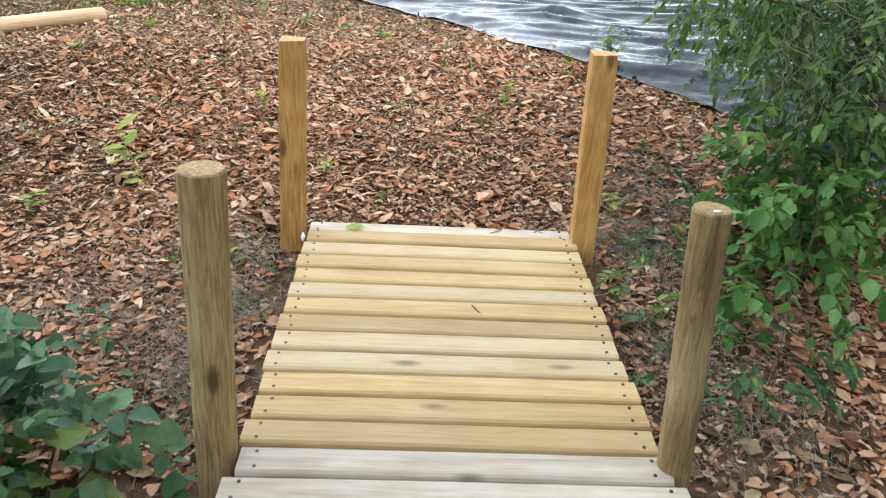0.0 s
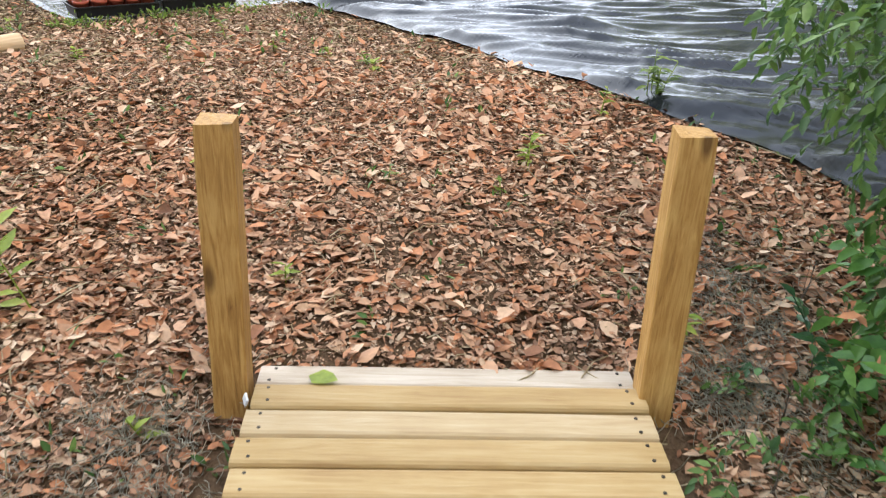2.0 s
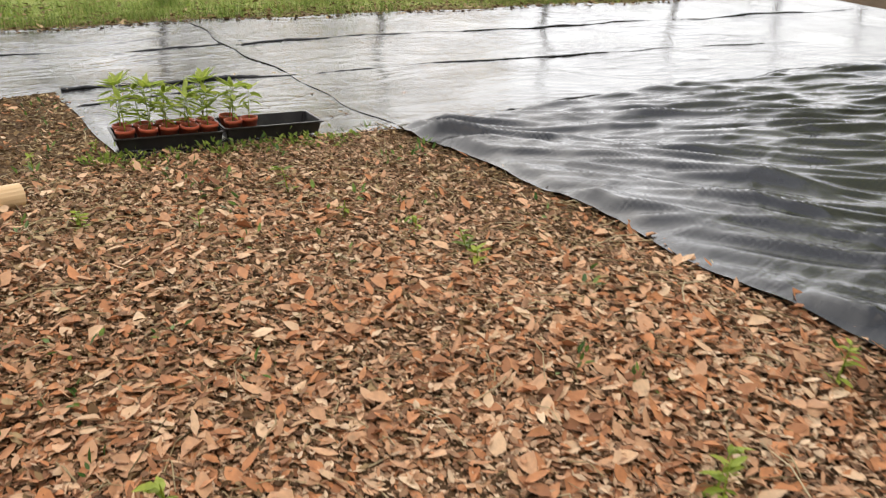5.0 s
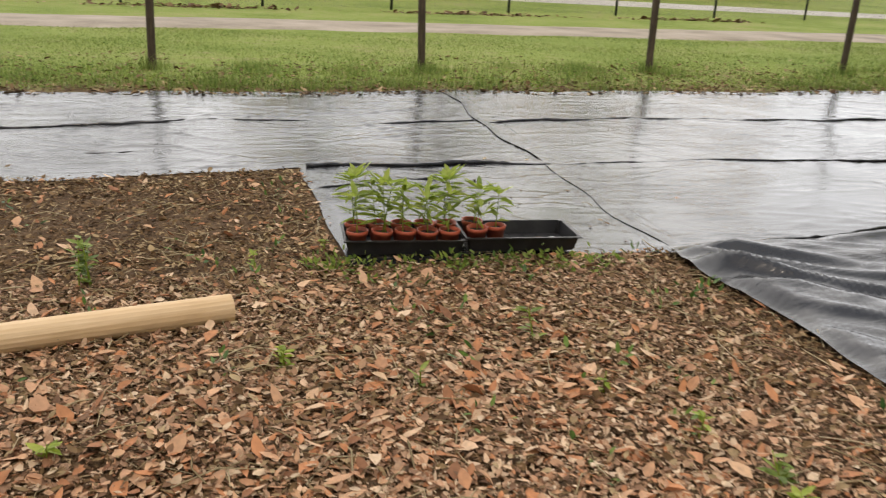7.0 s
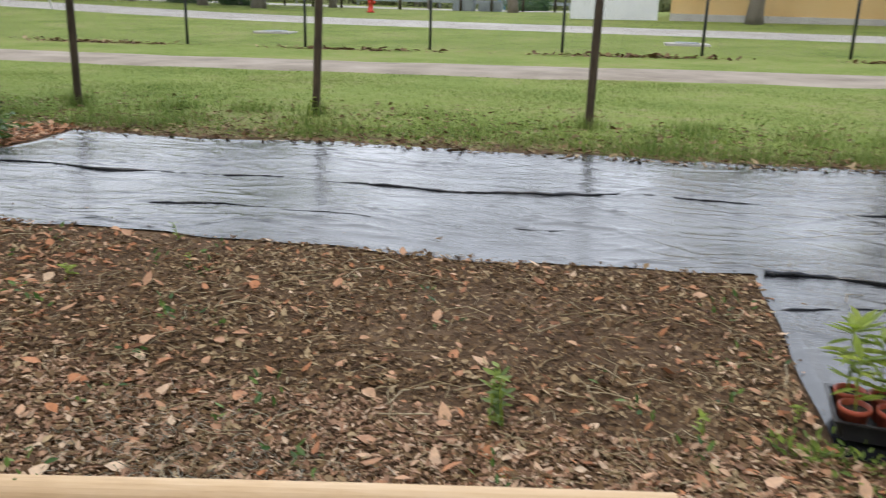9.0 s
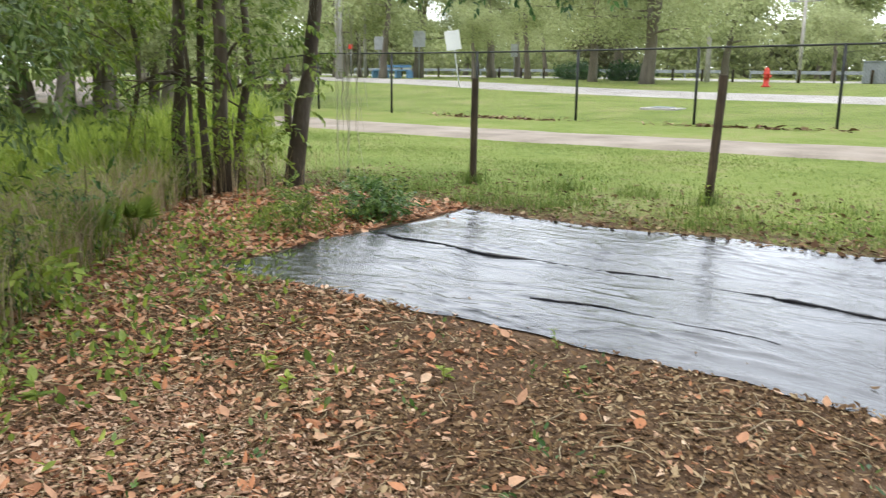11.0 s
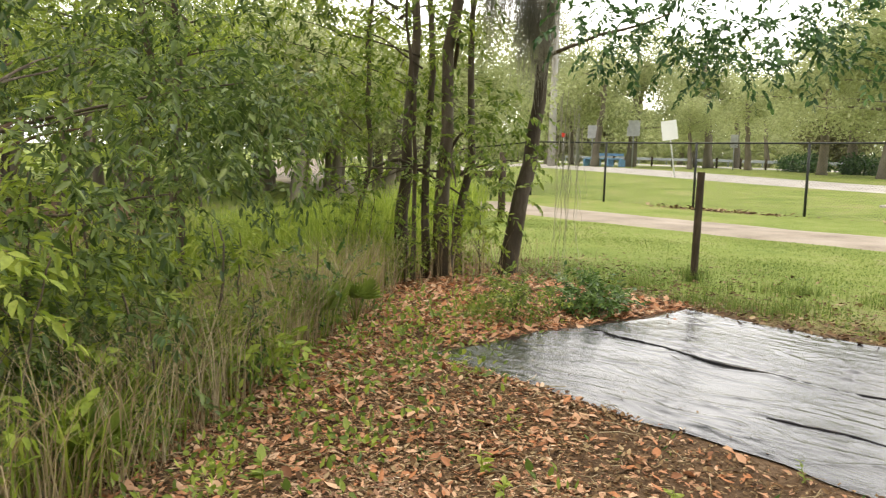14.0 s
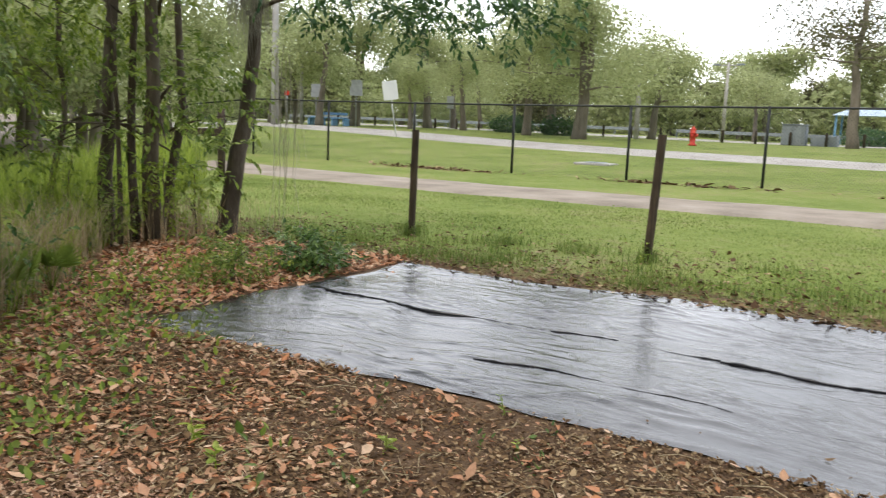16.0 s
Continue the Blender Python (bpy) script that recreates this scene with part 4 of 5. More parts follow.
# undergrowth and small trees along the ditch
WOODS = [
    (-10.7, 1.5, 4.6, 0.035, LIGHT_LEAF), (-7.7, -0.75, 4.2, 0.085, LAUREL_LEAF), (-6.6, -1.6, 3.8, 0.05, DARK_LEAF), (-9.3, 0.1, 4.2, 0.05, LAUREL_LEAF),
    (-11.0, -1.2, 4.8, 0.07, LIGHT_LEAF), (-8.6, -2.6, 4.6, 0.08, LEAF), (-13.5, -1.8, 5.2, 0.09, LIGHT_LEAF), (-6.2, -3.6, 4.8, 0.09, LEAF), (-10.4, -4.2, 5.5, 0.1, LEAF),
]
for k, (x, y, h, r0, mt) in enumerate(WOODS):
    red = k == 1
    tree("small_tree", (x, y), [((0, 0), (0.25 * math.sin(k * 2.1), 0.25 * math.cos(k * 1.7), h), r0)],
         [((0.1, 0.2, h * 0.70), (1.35, 1.25, h * 0.36), 88 if x > -9 else 110), ((0.2, 0.3, h * 0.3), (0.9, 0.8, 0.6), 16 if x > -9 else 3)], 0.085 if k < 6 else 0.11, 36, (0.22, 0.22, 0.2), RED_BARK if red else BARK, mt,
         "slim reddish-barked tree in dense green undergrowth" if red else "slim green-leaved tree in dense undergrowth", "tree", 100 + k, 0.35, 0.36, 14)
# laurel whose long boughs hang over the bank's edge
tree("laurel_tree", (-6.3, -0.2), [((0, 0), (0.3, 0.5, 2.9), 0.055), ((0.1, 0.1), (1.0, 1.1, 2.6), 0.03)],
     [((1.15, 1.6, 1.2), (0.4, 0.4, 0.5), 24), ((0.9, 1.75, 1.95), (0.75, 0.6, 0.4), 34), ((-0.1, 1.95, 2.1), (0.7, 0.5, 0.45), 40), ((-0.75, 1.8, 2.05), (0.7, 0.6, 0.5), 34), ((1.4, 1.3, 0.75), (0.35, 0.4, 0.35), 12), ((0.3, 1.2, 2.6), (1.5, 1.1, 0.4), 40)],
     0.074, 27, (0.11, 0.11, 0.09), BARK, LAUREL_LEAF, "dark-leaved laurel with long boughs hanging over the bank", "tree", 131, 0.55, 0.34, 8)
rs = random.Random(21)
SHRUBS = []
for k in range(14):
    x = -3.9 - 0.235 * k
    SHRUBS.append((x + rs.uniform(-0.2, 0.2), 0.55 + 0.75 * (k % 3) / 2 + rs.uniform(-0.25, 0.1) + 0.03 * k, (0.8, 1.3, 1.8, 1.0, 1.5)[k % 5] * (0.75 if k < 3 else 1), (LEAF, LAUREL_LEAF, LIGHT_LEAF, LIGHT_LEAF)[k % 4]))
for k, (x, y, h, mt) in enumerate(SHRUBS):
    tree("shrub", (x, y), [((0, 0), (0.1, 0.05, h * 0.8), 0.014), ((-0.1, 0), (-0.3, 0.15, h * 0.75), 0.008)],
         [((0, -0.05, h * 0.55), (0.42, 0.42, h * 0.48), int(12 + 9 * h))], 0.085, 24, (0.13, 0.13, 0.13), BARK, mt, "tangled green shrub on the ditch bank", "shrub", 200 + k, 0.3, 0.38, 7)
for k in range(15):
    x, y = -4.0 - 0.3 * k + rs.uniform(-0.15, 0.15), 1.45 + 0.035 * k + rs.uniform(-0.3, 0.2)
    h = rs.uniform(0.35, 0.75)
    tree("undergrowth_plant", (x, y), [((0, 0), (0.08, 0.06, h), 0.006)], [((0, 0, h * 0.6), (0.2, 0.2, h * 0.45), 12)], (0.05, 0.075, 0.06)[k % 3], 16, (0.08, 0.08, 0.09), BARK, (LEAF, LIGHT_LEAF, MID_LEAF)[k % 3], "leafy green undergrowth at the ditch's edge", "undergrowth", 230 + k, 0.1, (0.35, 0.5, 0.42)[k % 3], 3)
# the same kind of young wood goes on behind
young = [o for o in bpy.data.objects if o.name.startswith("small_tree")]
for k in range(12):
    x, y = rs.uniform(-26, -16), rs.uniform(-13, -4.5)
    copy_thing(young[(0, 3, 4, 5, 6, 8)[k % 6]], pose(x, y, float(ground_z(x, y)), 0, 0, rs.uniform(0, 360)) @ Matrix.Scale(rs.uniform(0.8, 1.15), 4))
# dark bush and its pale neighbour at the sheet's end
tree("bush", (-8.45, 4.05), [((0, 0), (0.05, 0.05, 0.22), 0.010), ((0.1, 0), (0.2, 0.1, 0.2), 0.008), ((-0.1, 0), (-0.15, -0.1, 0.2), 0.008)], [((0.0, 0.05, 0.13), (0.36, 0.32, 0.10), 60)], 0.055, 24, (0.06, 0.06, 0.05), BARK, MID_LEAF, "low dark-green bush on dead leaves", "bush", 301, 0.1, 0.5, 8)
tree("bush", (-7.95, 3.4), [((0, 0), (0.1, 0.05, 0.4), 0.008), ((0.05, 0), (-0.2, 0.1, 0.4), 0.007)], [((0, 0, 0.2), (0.36, 0.32, 0.16), 80)], 0.042, 22, (0.06, 0.06, 0.06), BARK, LEAF, "small pale-green bush on dead leaves", "bush", 302, 0.1, 0.4, 6)

# overgrown tree beside the bridge
tree("vine_covered_tree", (1.72, 2.95), [((0, 0), (0.3, 0.45, 2.6), 0.06), ((0.2, 0.1), (0.7, -0.3, 2.2), 0.035), ((-0.18, -0.12), (-0.1, 0.3, 1.9), 0.025)],
     [((-0.5, -0.02, 1.0), (0.28, 0.42, 0.24), 26), ((-0.2, 0.05, 1.0), (0.3, 0.5, 0.4), 34), ((-0.3, -0.12, 0.58), (0.22, 0.35, 0.22), 16), ((-0.12, 0.85, 0.95), (0.36, 0.55, 0.6), 40), ((-0.02, -0.1, 0.5), (0.28, 0.35, 0.4), 30), ((0.2, 0.4, 1.9), (0.9, 1.1, 0.6), 50)], 0.052, 36, (0.075, 0.075, 0.07), BARK, MID_LEAF, "vine-covered tree leaning over the bank by the bridge", "tree", 401, 0.5, 0.44, 30)
tree("climbing_vine", (1.5, 2.6), [((0, 0), (-0.08, 0.1, 0.7), 0.006)], [((-0.05, 0.05, 0.34), (0.24, 0.3, 0.24), 44), ((-0.22, -0.02, 0.06), (0.16, 0.22, 0.14), 14)], 0.066, 14, (0.07, 0.07, 0.06), BARK, VINE_LEAF, "green climbing vine with heart-shaped leaves", "vine", 402, 0.45, 0.58, 12)
tree("climbing_vine", (1.3, 2.3), [((0, 0), (0.06, 0.1, 0.5), 0.006)], [((0.02, 0.02, 0.3), (0.14, 0.16, 0.2), 14), ((-0.1, -0.1, 0.2), (0.08, 0.08, 0.16), 4)], 0.066, 12, (0.07, 0.07, 0.06), BARK, VINE_LEAF, "green climbing vine trailing down to the dead leaves", "vine", 405, 0.9, 0.66, 8)
for k, (x, y, h) in enumerate(((0.98, 2.62, 0.16), (1.1, 2.75, 0.2), (0.9, 2.42, 0.2), (1.05, 2.2, 0.22), (0.92, 1.95, 0.2), (1.18, 2.05, 0.25), (1.2, 3.1, 0.2), (-1.1, 2.0, 0.2), (-1.3, 1.75, 0.28), (-0.75, 1.85, 0.2), (-1.5, 2.1, 0.22))):
    tree("ground_creeper", (x, y), [((0, 0), (0.03, 0.04, h * 0.8), 0.003)], [((0, 0, h * 0.5), (0.10, 0.10, h * 0.4), 9)], (0.035, 0.05)[k % 2], 9, (0.05, 0.05, 0.03), BARK, (MID_LEAF, DARK_LEAF)[k % 2], "small-leaved green creeper on the ditch side", "creeper", 420 + k, 0.2, 0.5, 3)
hang("hanging_moss", [(1.12 + 0.05 * k, 2.5 + 0.12 * math.sin(k * 2.2), 1.2 - 0.16 * (k % 4)) for k in range(10)], 0.26, 14, "grey moss hanging in the tree by the bridge", 7, None, 0.0014)
r = np.random.default_rng(61)
V, Fc = spray(np.array([[1.2, 2.72, 0.46], [1.24, 2.66, 0.40], [1.3, 2.62, 0.34], [1.16, 2.6, 0.2]]), 7, (0.03, 0.03, 0.05), 0.05, 0.4, 0.9, 62)
solid("dead_leaf_cluster", mesh_np("dead_leaf_cluster", V, Fc), LITTER, "orange dead leaves caught in the vine-covered tree", "leaves", "stuff")
# broad-leaved plants below the round post
tree("broad_leaved_plant", (-0.98, 1.25), [((0, 0), (0.05, 0.1, 0.55), 0.008), ((0.1, 0.1), (0.2, 0.2, 0.5), 0.007), ((-0.15, 0), (-0.3, 0.1, 0.5), 0.007)], [((-0.06, 0.06, 0.42), (0.34, 0.26, 0.2), 60)], 0.066, 16, (0.08, 0.08, 0.05), BARK, BLUE_LEAF, "dark broad-leaved plants growing below the bridge", "plant", 403, 0.2, 0.85, 8)
tree("broad_leaved_plant", (-1.35, 1.05), [((0, 0), (0.05, 0.1, 0.5), 0.008)], [((0, 0.05, 0.4), (0.3, 0.3, 0.25), 14)], 0.12, 9, (0.1, 0.1, 0.06), BARK, LEAF, "green broad-leaved plants growing in the ditch", "plant", 404, 0.25, 0.8, 5)

# ---- seedlings ----
def seedling(at, h, n, leaf, mt, seed, label):
    r = np.random.default_rng(seed)
    z = float(ground_z(at[0], at[1]))
    t = thing("seedling", (at[0], at[1], z), label, "seedling", "seedlings")
    stems, pos, fw = [], [], []
    for k in range(max(1, n // 9)):
        o, top = r.normal(size=2) * 0.03 * (n > 9), r.normal(size=2) * 0.2 * h
        zs = np.linspace(-0.02, h * r.uniform(0.7, 1.0), 5)
        P = np.stack([o[0] + top[0] * zs / h, o[1] + top[1] * zs / h, zs], 1)
        stems.append(tube(P, np.linspace(0.0035, 0.0015, 5), 5))
        for q in range(min(n, 12)):
            u = r.uniform(0.25, 1)
            pos.append(P[0] + (P[-1] - P[0]) * u)
            a = r.uniform(0, 6.28)
            fw.append((math.cos(a), math.sin(a), r.uniform(-0.1, 0.7)))
    V, Fc = merge(stems)
    part("stem", mesh_np("stem", V, Fc), LIGHT_LEAF, t)
    pos, fw = np.array(pos), np.array(fw)
    ln = leaf * r.uniform(0.6, 1.2, len(pos))
    V, Fc = leaves(pos, fw, np.tile([0, 0, 1.0], (len(pos), 1)) + r.normal(size=pos.shape) * 0.15, ln, ln * 0.45, 0.1, r.uniform(-0.3, 0.05, len(pos)))
    part("leaves", mesh_np("leaves", V, Fc), mt, t)


SEEDLINGS = [(-2.62, 4.89, 0.22, 40, 0.05), (-2.23, 5.37, 0.09, 9, 0.04), (-1.63, 4.77, 0.1, 9, 0.04), (-1.08, 5.4, 0.12, 14, 0.05), (-2.15, 5.71, 0.08, 9, 0.04), (-0.75, 3.62, 0.13, 14, 0.045), (-0.09, 3.66, 0.08, 8, 0.04),
             (0.42, 3.79, 0.17, 18, 0.045), (0.72, 4.31, 0.16, 14, 0.04), (1.02, 4.46, 0.24, 45, 0.06), (-0.24, 4.84, 0.09, 14, 0.045), (-0.36, 3.1, 0.08, 8, 0.05), (0.31, 3.61, 0.08, 8, 0.04), (-1.62, 4.75, 0.1, 9, 0.04),
             (-4.64, 4.11, 0.08, 12, 0.045), (-4.93, 4.73, 0.1, 12, 0.035), (-4.6, 4.59, 0.07, 10, 0.04), (-1.79, 4.09, 0.06, 9, 0.05), (-1.24, 4.88, 0.09, 9, 0.045), (-0.49, 5.07, 0.08, 9, 0.04), (-0.78, 5.14, 0.09, 9, 0.035),
             (-0.28, 4.9, 0.1, 12, 0.05), (-1.05, 2.95, 0.25, 9, 0.11), (-0.62, 2.55, 0.1, 5, 0.07), (0.9, 2.3, 0.14, 12, 0.06), (0.85, 2.95, 0.12, 10, 0.05), (-1.45, 2.75, 0.1, 8, 0.06), (-4.52, 2.56, 0.22, 14, 0.09), (-4.8, 3.37, 0.12, 12, 0.06), (-4.58, 3.42, 0.1, 10, 0.06),
             (-9.9, 6.2, 0.2, 18, 0.05), (-8.55, 7.15, 0.25, 30, 0.06)]
for k, (x, y, h, n, lf) in enumerate(SEEDLINGS):
    seedling((x, y), h, n, lf, LIGHT_LEAF if k % 3 else LEAF, 500 + k, "green seedling coming up through dead leaves" if h < 0.15 else "tall green weed standing in dead leaves")


# ---- carpets of fallen leaves, grass and weeds ----
def litter(name, n, region, length, mt, label, seed, dense=None):
    r = np.random.default_rng(seed)
    s, d = r.uniform(region[0], region[1], n * 2), r.uniform(region[2], region[3], n * 2)
    x, y = xy_of(s, d)
    ok = dense(x, y, s, d, r) if dense else np.ones(len(x), bool)
    x, y = x[ok][:n], y[ok][:n]
    n = len(x)
    a = r.uniform(0, 6.283, n)
    fwd = np.stack([np.cos(a), np.sin(a), r.normal(0, 0.22, n)], 1)
    up = np.stack([r.normal(0, 0.24, n), r.normal(0, 0.24, n), np.ones(n)], 1)
    L = length * np.exp(np.clip(r.normal(0, 0.5, n), -1.2, 0.85))
    z = ground_z(x, y) + r.uniform(0.002, 0.022, n)
    V, Fc = leaves(np.stack([x, y, z], 1), fwd, up, L, L * r.uniform(0.26, 0.74, n), r.uniform(-0.15, 0.45, n), r.uniform(-0.25, 0.4, n))
    return solid(name, mesh_np(name, V, Fc), mt, label, "leaf litter", "stuff")


def bare(x, y, s, d, r):
    """Not on the sheets."""
    on = ((d > 6.74 + 0.047 * (s + 3.0)) & (d < 9.7) & (s > -3.08)) | ((s > 2.36) & (d > 5.42) & (d < 9.7)) | ((s > 3.68 + 0.033 * d) & (d > 0.7) & (d < 9.7))
    patch = np.sin(2.7 * x + 1.3 * y) + np.sin(3.1 * y - 1.9 * x + 1) + 0.8 * np.sin(6.3 * x + 0.7) * np.sin(5.1 * y) + 0.7 * np.sin(9 * x - 7 * y)
    on = on | (r.uniform(size=len(x)) > np.clip(1.05 + 0.45 * patch, 0.45, 1))
    return ~on | (r.uniform(size=len(x)) < 0.006)


litter("fallen_leaves", 112000, (-3.6, 4.6, 0.3, 6.9), 0.031, LITTER, "thick carpet of curled orange-brown dead leaves", 71,
       lambda x, y, s, d, r: bare(x, y, s, d, r) & (y > 1.6) & ((y > 2.75) | (np.abs(x - 0.15) > 1.0) | (r.uniform(size=len(x)) < 0.4)) & ~((y < 2.79) & (x > -0.42) & (x < 0.72)) & (r.uniform(size=len(x)) < np.interp(d + 0.5 * np.sin(s * 2.1) + 0.3 * np.sin(s * 4.7 + d), [3.2, 4.0, 4.8, 5.4, 6.9], [1.0, 0.5, 0.17, 0.08, 0.06]) * np.interp(s, [-3.6, 0], [0.5, 1])))
litter("fallen_leaves", 150000, (-4.5, 3.9, 3.0, 7.2), 0.017, DULL_LITTER, "thin brown leaf litter and bare earth", 72, lambda x, y, s, d, r: bare(x, y, s, d, r) & (r.uniform(size=len(x)) < np.interp(d, [3.0, 4.6], [0.2, 1.0])))
litter("fallen_leaves", 44000, (-9.0, -2.6, 4.0, 9.7), 0.04, LITTER, "brown dead leaves under the trees", 73, bare)
litter("fallen_leaves", 15000, (-4.4, -0.4, 3.4, 6.9), 0.029, LITTER, "curled orange-brown dead leaves on the path", 78, lambda x, y, s, d, r: bare(x, y, s, d, r) & (r.uniform(size=len(x)) < np.interp(s, [-1.6, -0.4], [1.0, 0.3])))
litter("fallen_leaves", 26000, (-6.5, 14.0, 9.5, 12.6), 0.035, DULL_LITTER, "scattered dead leaves along the lawn's edge", 74, lambda x, y, s, d, r: r.uniform(size=len(x)) < np.exp(-(d - 9.5) / 0.95))
litter("fallen_leaves", 140000, (-1.6, 4.3, 0.6, 5.4), 0.0155, TAN_LITTER, "crumbled brown leaf bits under the dead leaves", 77, lambda x, y, s, d, r: ((y > 2.79) | (np.abs(x - 0.15) > 0.62)) & (y > 1.7) & (s < 3.7))
litter("fallen_leaves", 26000, (-5.0, 6.5, -4.0, 4.6), 0.036, DULL_LITTER, "dead leaves in the ditch", 75, lambda x, y, s, d, r: (y > -2.5) & (y < 1.9) & (np.abs(x - 0.15) > 0.6) & (r.uniform(size=len(x)) < np.interp(y + 0.4 * np.sin(3 * x), [-2.5, 0.5, 1.7], [0.15, 0.5, 1.0])))
litter("fallen_leaves", 5000, (-16, 17, 22.6, 23.9), 0.10, DULL_LITTER, "dead leaves blown against the chain-link fence", 76, lambda x, y, s, d, r: r.uniform(size=len(x)) < np.exp(-((d - 23.1) / 0.25) ** 2) * np.clip(0.5 + 0.6 * np.sin(s * 0.9), 0.05, 1))
r = np.random.default_rng(12)
n = 5200
s, d = r.uniform(-4, 4.4, n), r.uniform(1, 6.8, n)
x, y = xy_of(s, d)
ok = bare(x, y, s, d, r)
bits = []
for x, y in zip(x[ok], y[ok]):
    a, L = r.uniform(0, 6.3), 0.03 + 0.2 * r.uniform() ** 2
    z = float(ground_z(x, y)) + 0.018
    bend = r.normal(0, 0.02)
    bits.append(tube([(x, y, z), (x + L / 2 * math.cos(a) - bend * math.sin(a), y + L / 2 * math.sin(a) + bend * math.cos(a), z + r.uniform(0, 0.02)), (x + L * math.cos(a), y + L * math.sin(a), z)], r.uniform(0.001, 0.0026), 4, False))
V, Fc = merge(bits)
solid("fallen_twigs", mesh_np("fallen_twigs", V, Fc), STRAW, "dry twigs and straw among dead leaves", "twigs", "stuff")


def blades(name, n, pick, h, w, mt, label, category, seed, bend=0.6):
    """Upright grass blades: bent two-piece strips."""
    r = np.random.default_rng(seed)
    x, y = pick(r, n)
    n = len(x)
    a = r.uniform(0, 6.283, n)
    H = h * r.uniform(0.5, 1.3, n)
    W = w * r.uniform(0.6, 1.3, n)
    z = ground_z(x, y) - 0.01
    b = r.uniform(0.1, 1, n) * bend * H
    c, q = np.cos(a), np.sin(a)
    base, mid, tip = np.stack([x, y, z], 1), np.stack([x + 0.3 * b * c, y + 0.3 * b * q, z + 0.6 * H], 1), np.stack([x + b * c, y + b * q, z + H], 1)
    side = np.stack([-q, c, np.zeros(n)], 1) * W[:, None] / 2
    V = np.stack([base - side, base + side, mid + side * 0.8, mid - side * 0.8, tip + side * 0.15, tip - side * 0.15], 1)
    i = np.arange(n)[:, None] * 6
    return solid(name, mesh_np(name, V.reshape(-1, 3), np.concatenate([i + np.array([0, 1, 2, 3]), i + np.array([3, 2, 4, 5])])), mt, label, category, "stuff")


def lawn_near(r, n):
    s, d = r.uniform(-16, 16, n * 2), 9.75 + 6.7 * r.uniform(0, 1, n * 2) ** 1.1
    x, y = xy_of(s, d)
    patch = np.sin(x * 1.7 + 0.4 * y) + np.sin(y * 2.3 - x) + np.sin(1.1 * s) * 0.6
    ok = r.uniform(size=len(x)) < np.clip(0.5 + 0.25 * patch, 0.15, 1) * np.clip((d - 9.5) / 1.0, 0.15, 1)
    return x[ok][:n], y[ok][:n]


def tufts(r, n):
    k = 110
    cs, cd = r.uniform(-5, 13, k), 9.85 + 1.8 * r.uniform(0, 1, k) ** 1.6
    j = r.integers(0, k, n)
    return xy_of(cs[j] + r.normal(0, 0.16, n), cd[j] + r.normal(0, 0.12, n))


def bank(x0, x1, y0, y1):
    def pick(r, n):
        x = r.uniform(x0, x1, n)
        return x, y0 + (y1 - y0) * r.uniform(0, 1, n) + 0.06 * (-x - 5)
    return pick


def post_tufts(r, n):
    i = r.integers(0, 10, n)
    return -10.606 + 2.027 * i + r.normal(0, 0.08, n), 5.325 + 1.883 * i + r.normal(0, 0.08, n)


blades("grass_tufts", 1500, post_tufts, 0.15, 0.007, GRASS, "tufts of grass round the fence posts", "grass", 87)
blades("lawn_grass", 140000, lawn_near, 0.03, 0.007, GRASS, "mown green lawn", "grass", 81)
blades("grass_tufts", 14000, tufts, 0.10, 0.006, GRASS, "taller tufts of grass at the lawn's edge", "grass", 82)
blades("tall_grass", 3400, bank(-11.5, -4.0, 0.2, 1.9), 0.5, 0.010, LIGHT_LEAF, "tall green grass on the ditch bank", "grass", 83, 0.9)
blades("dry_grass", 5200, bank(-9.6, -4.0, 0.3, 1.95), 0.6, 0.006, STRAW, "dry straw-coloured stalks on the ditch bank", "grass", 84, 1.0)
blades("dry_grass", 450, lambda r, n: (-10.5 + r.normal(0, 0.4, n), 2.6 + r.normal(0, 0.55, n)), 0.45, 0.006, STRAW, "dry stalks at the foot of the trunks", "grass", 85, 0.5)
blades("tall_grass", 12000, bank(-20, -9.6, -2.5, 1.7), 0.9, 0.014, LIGHT_LEAF, "bright tall grass behind the trees", "grass", 86, 0.5)


def ground_moss(spots, label, seed):
    """Tangles of fallen moss: short curled grey threads."""
    r = np.random.default_rng(seed)
    bits = []
    for x, y, rad, n in spots:
        for k in range(n):
            p = np.array([x, y]) + r.normal(size=2) * rad
            a = r.uniform(0, 6.28) + np.cumsum(r.normal(0, 0.7, 5))
            q = p + np.cumsum(np.stack([np.cos(a), np.sin(a)], 1) * 0.018, 0)
            z = ground_z(q[:, 0], q[:, 1]) + 0.012 + np.abs(r.normal(0, 0.02)) + 0.01 * np.sin(np.arange(5) * 1.4 + k)
            bits.append(tube(np.stack([q[:, 0], q[:, 1], z], 1), 0.0011, 3, False))
    V, Fc = merge(bits)
    return solid("fallen_moss", mesh_np("fallen_moss", V, Fc), MOSS, label, "moss", "stuff")


ground_moss([(-0.62, 2.55, 0.10, 260), (-0.68, 2.1, 0.13, 260), (0.95, 2.95, 0.14, 300), (1.05, 2.6, 0.12, 220), (0.9, 2.2, 0.1, 260), (0.86, 2.75, 0.08, 260), (1.0, 3.2, 0.15, 260), (1.1, 1.9, 0.15, 260), (-0.6, 1.9, 0.08, 260), (-0.9, 2.35, 0.15, 260), (-0.55, 2.3, 0.07, 200), (-1.35, 2.1, 0.14, 160), (-2.6, 4.1, 0.16, 200), (-3.0, 4.0, 0.14, 120)], "tangles of fallen grey moss on dead leaves", 15)

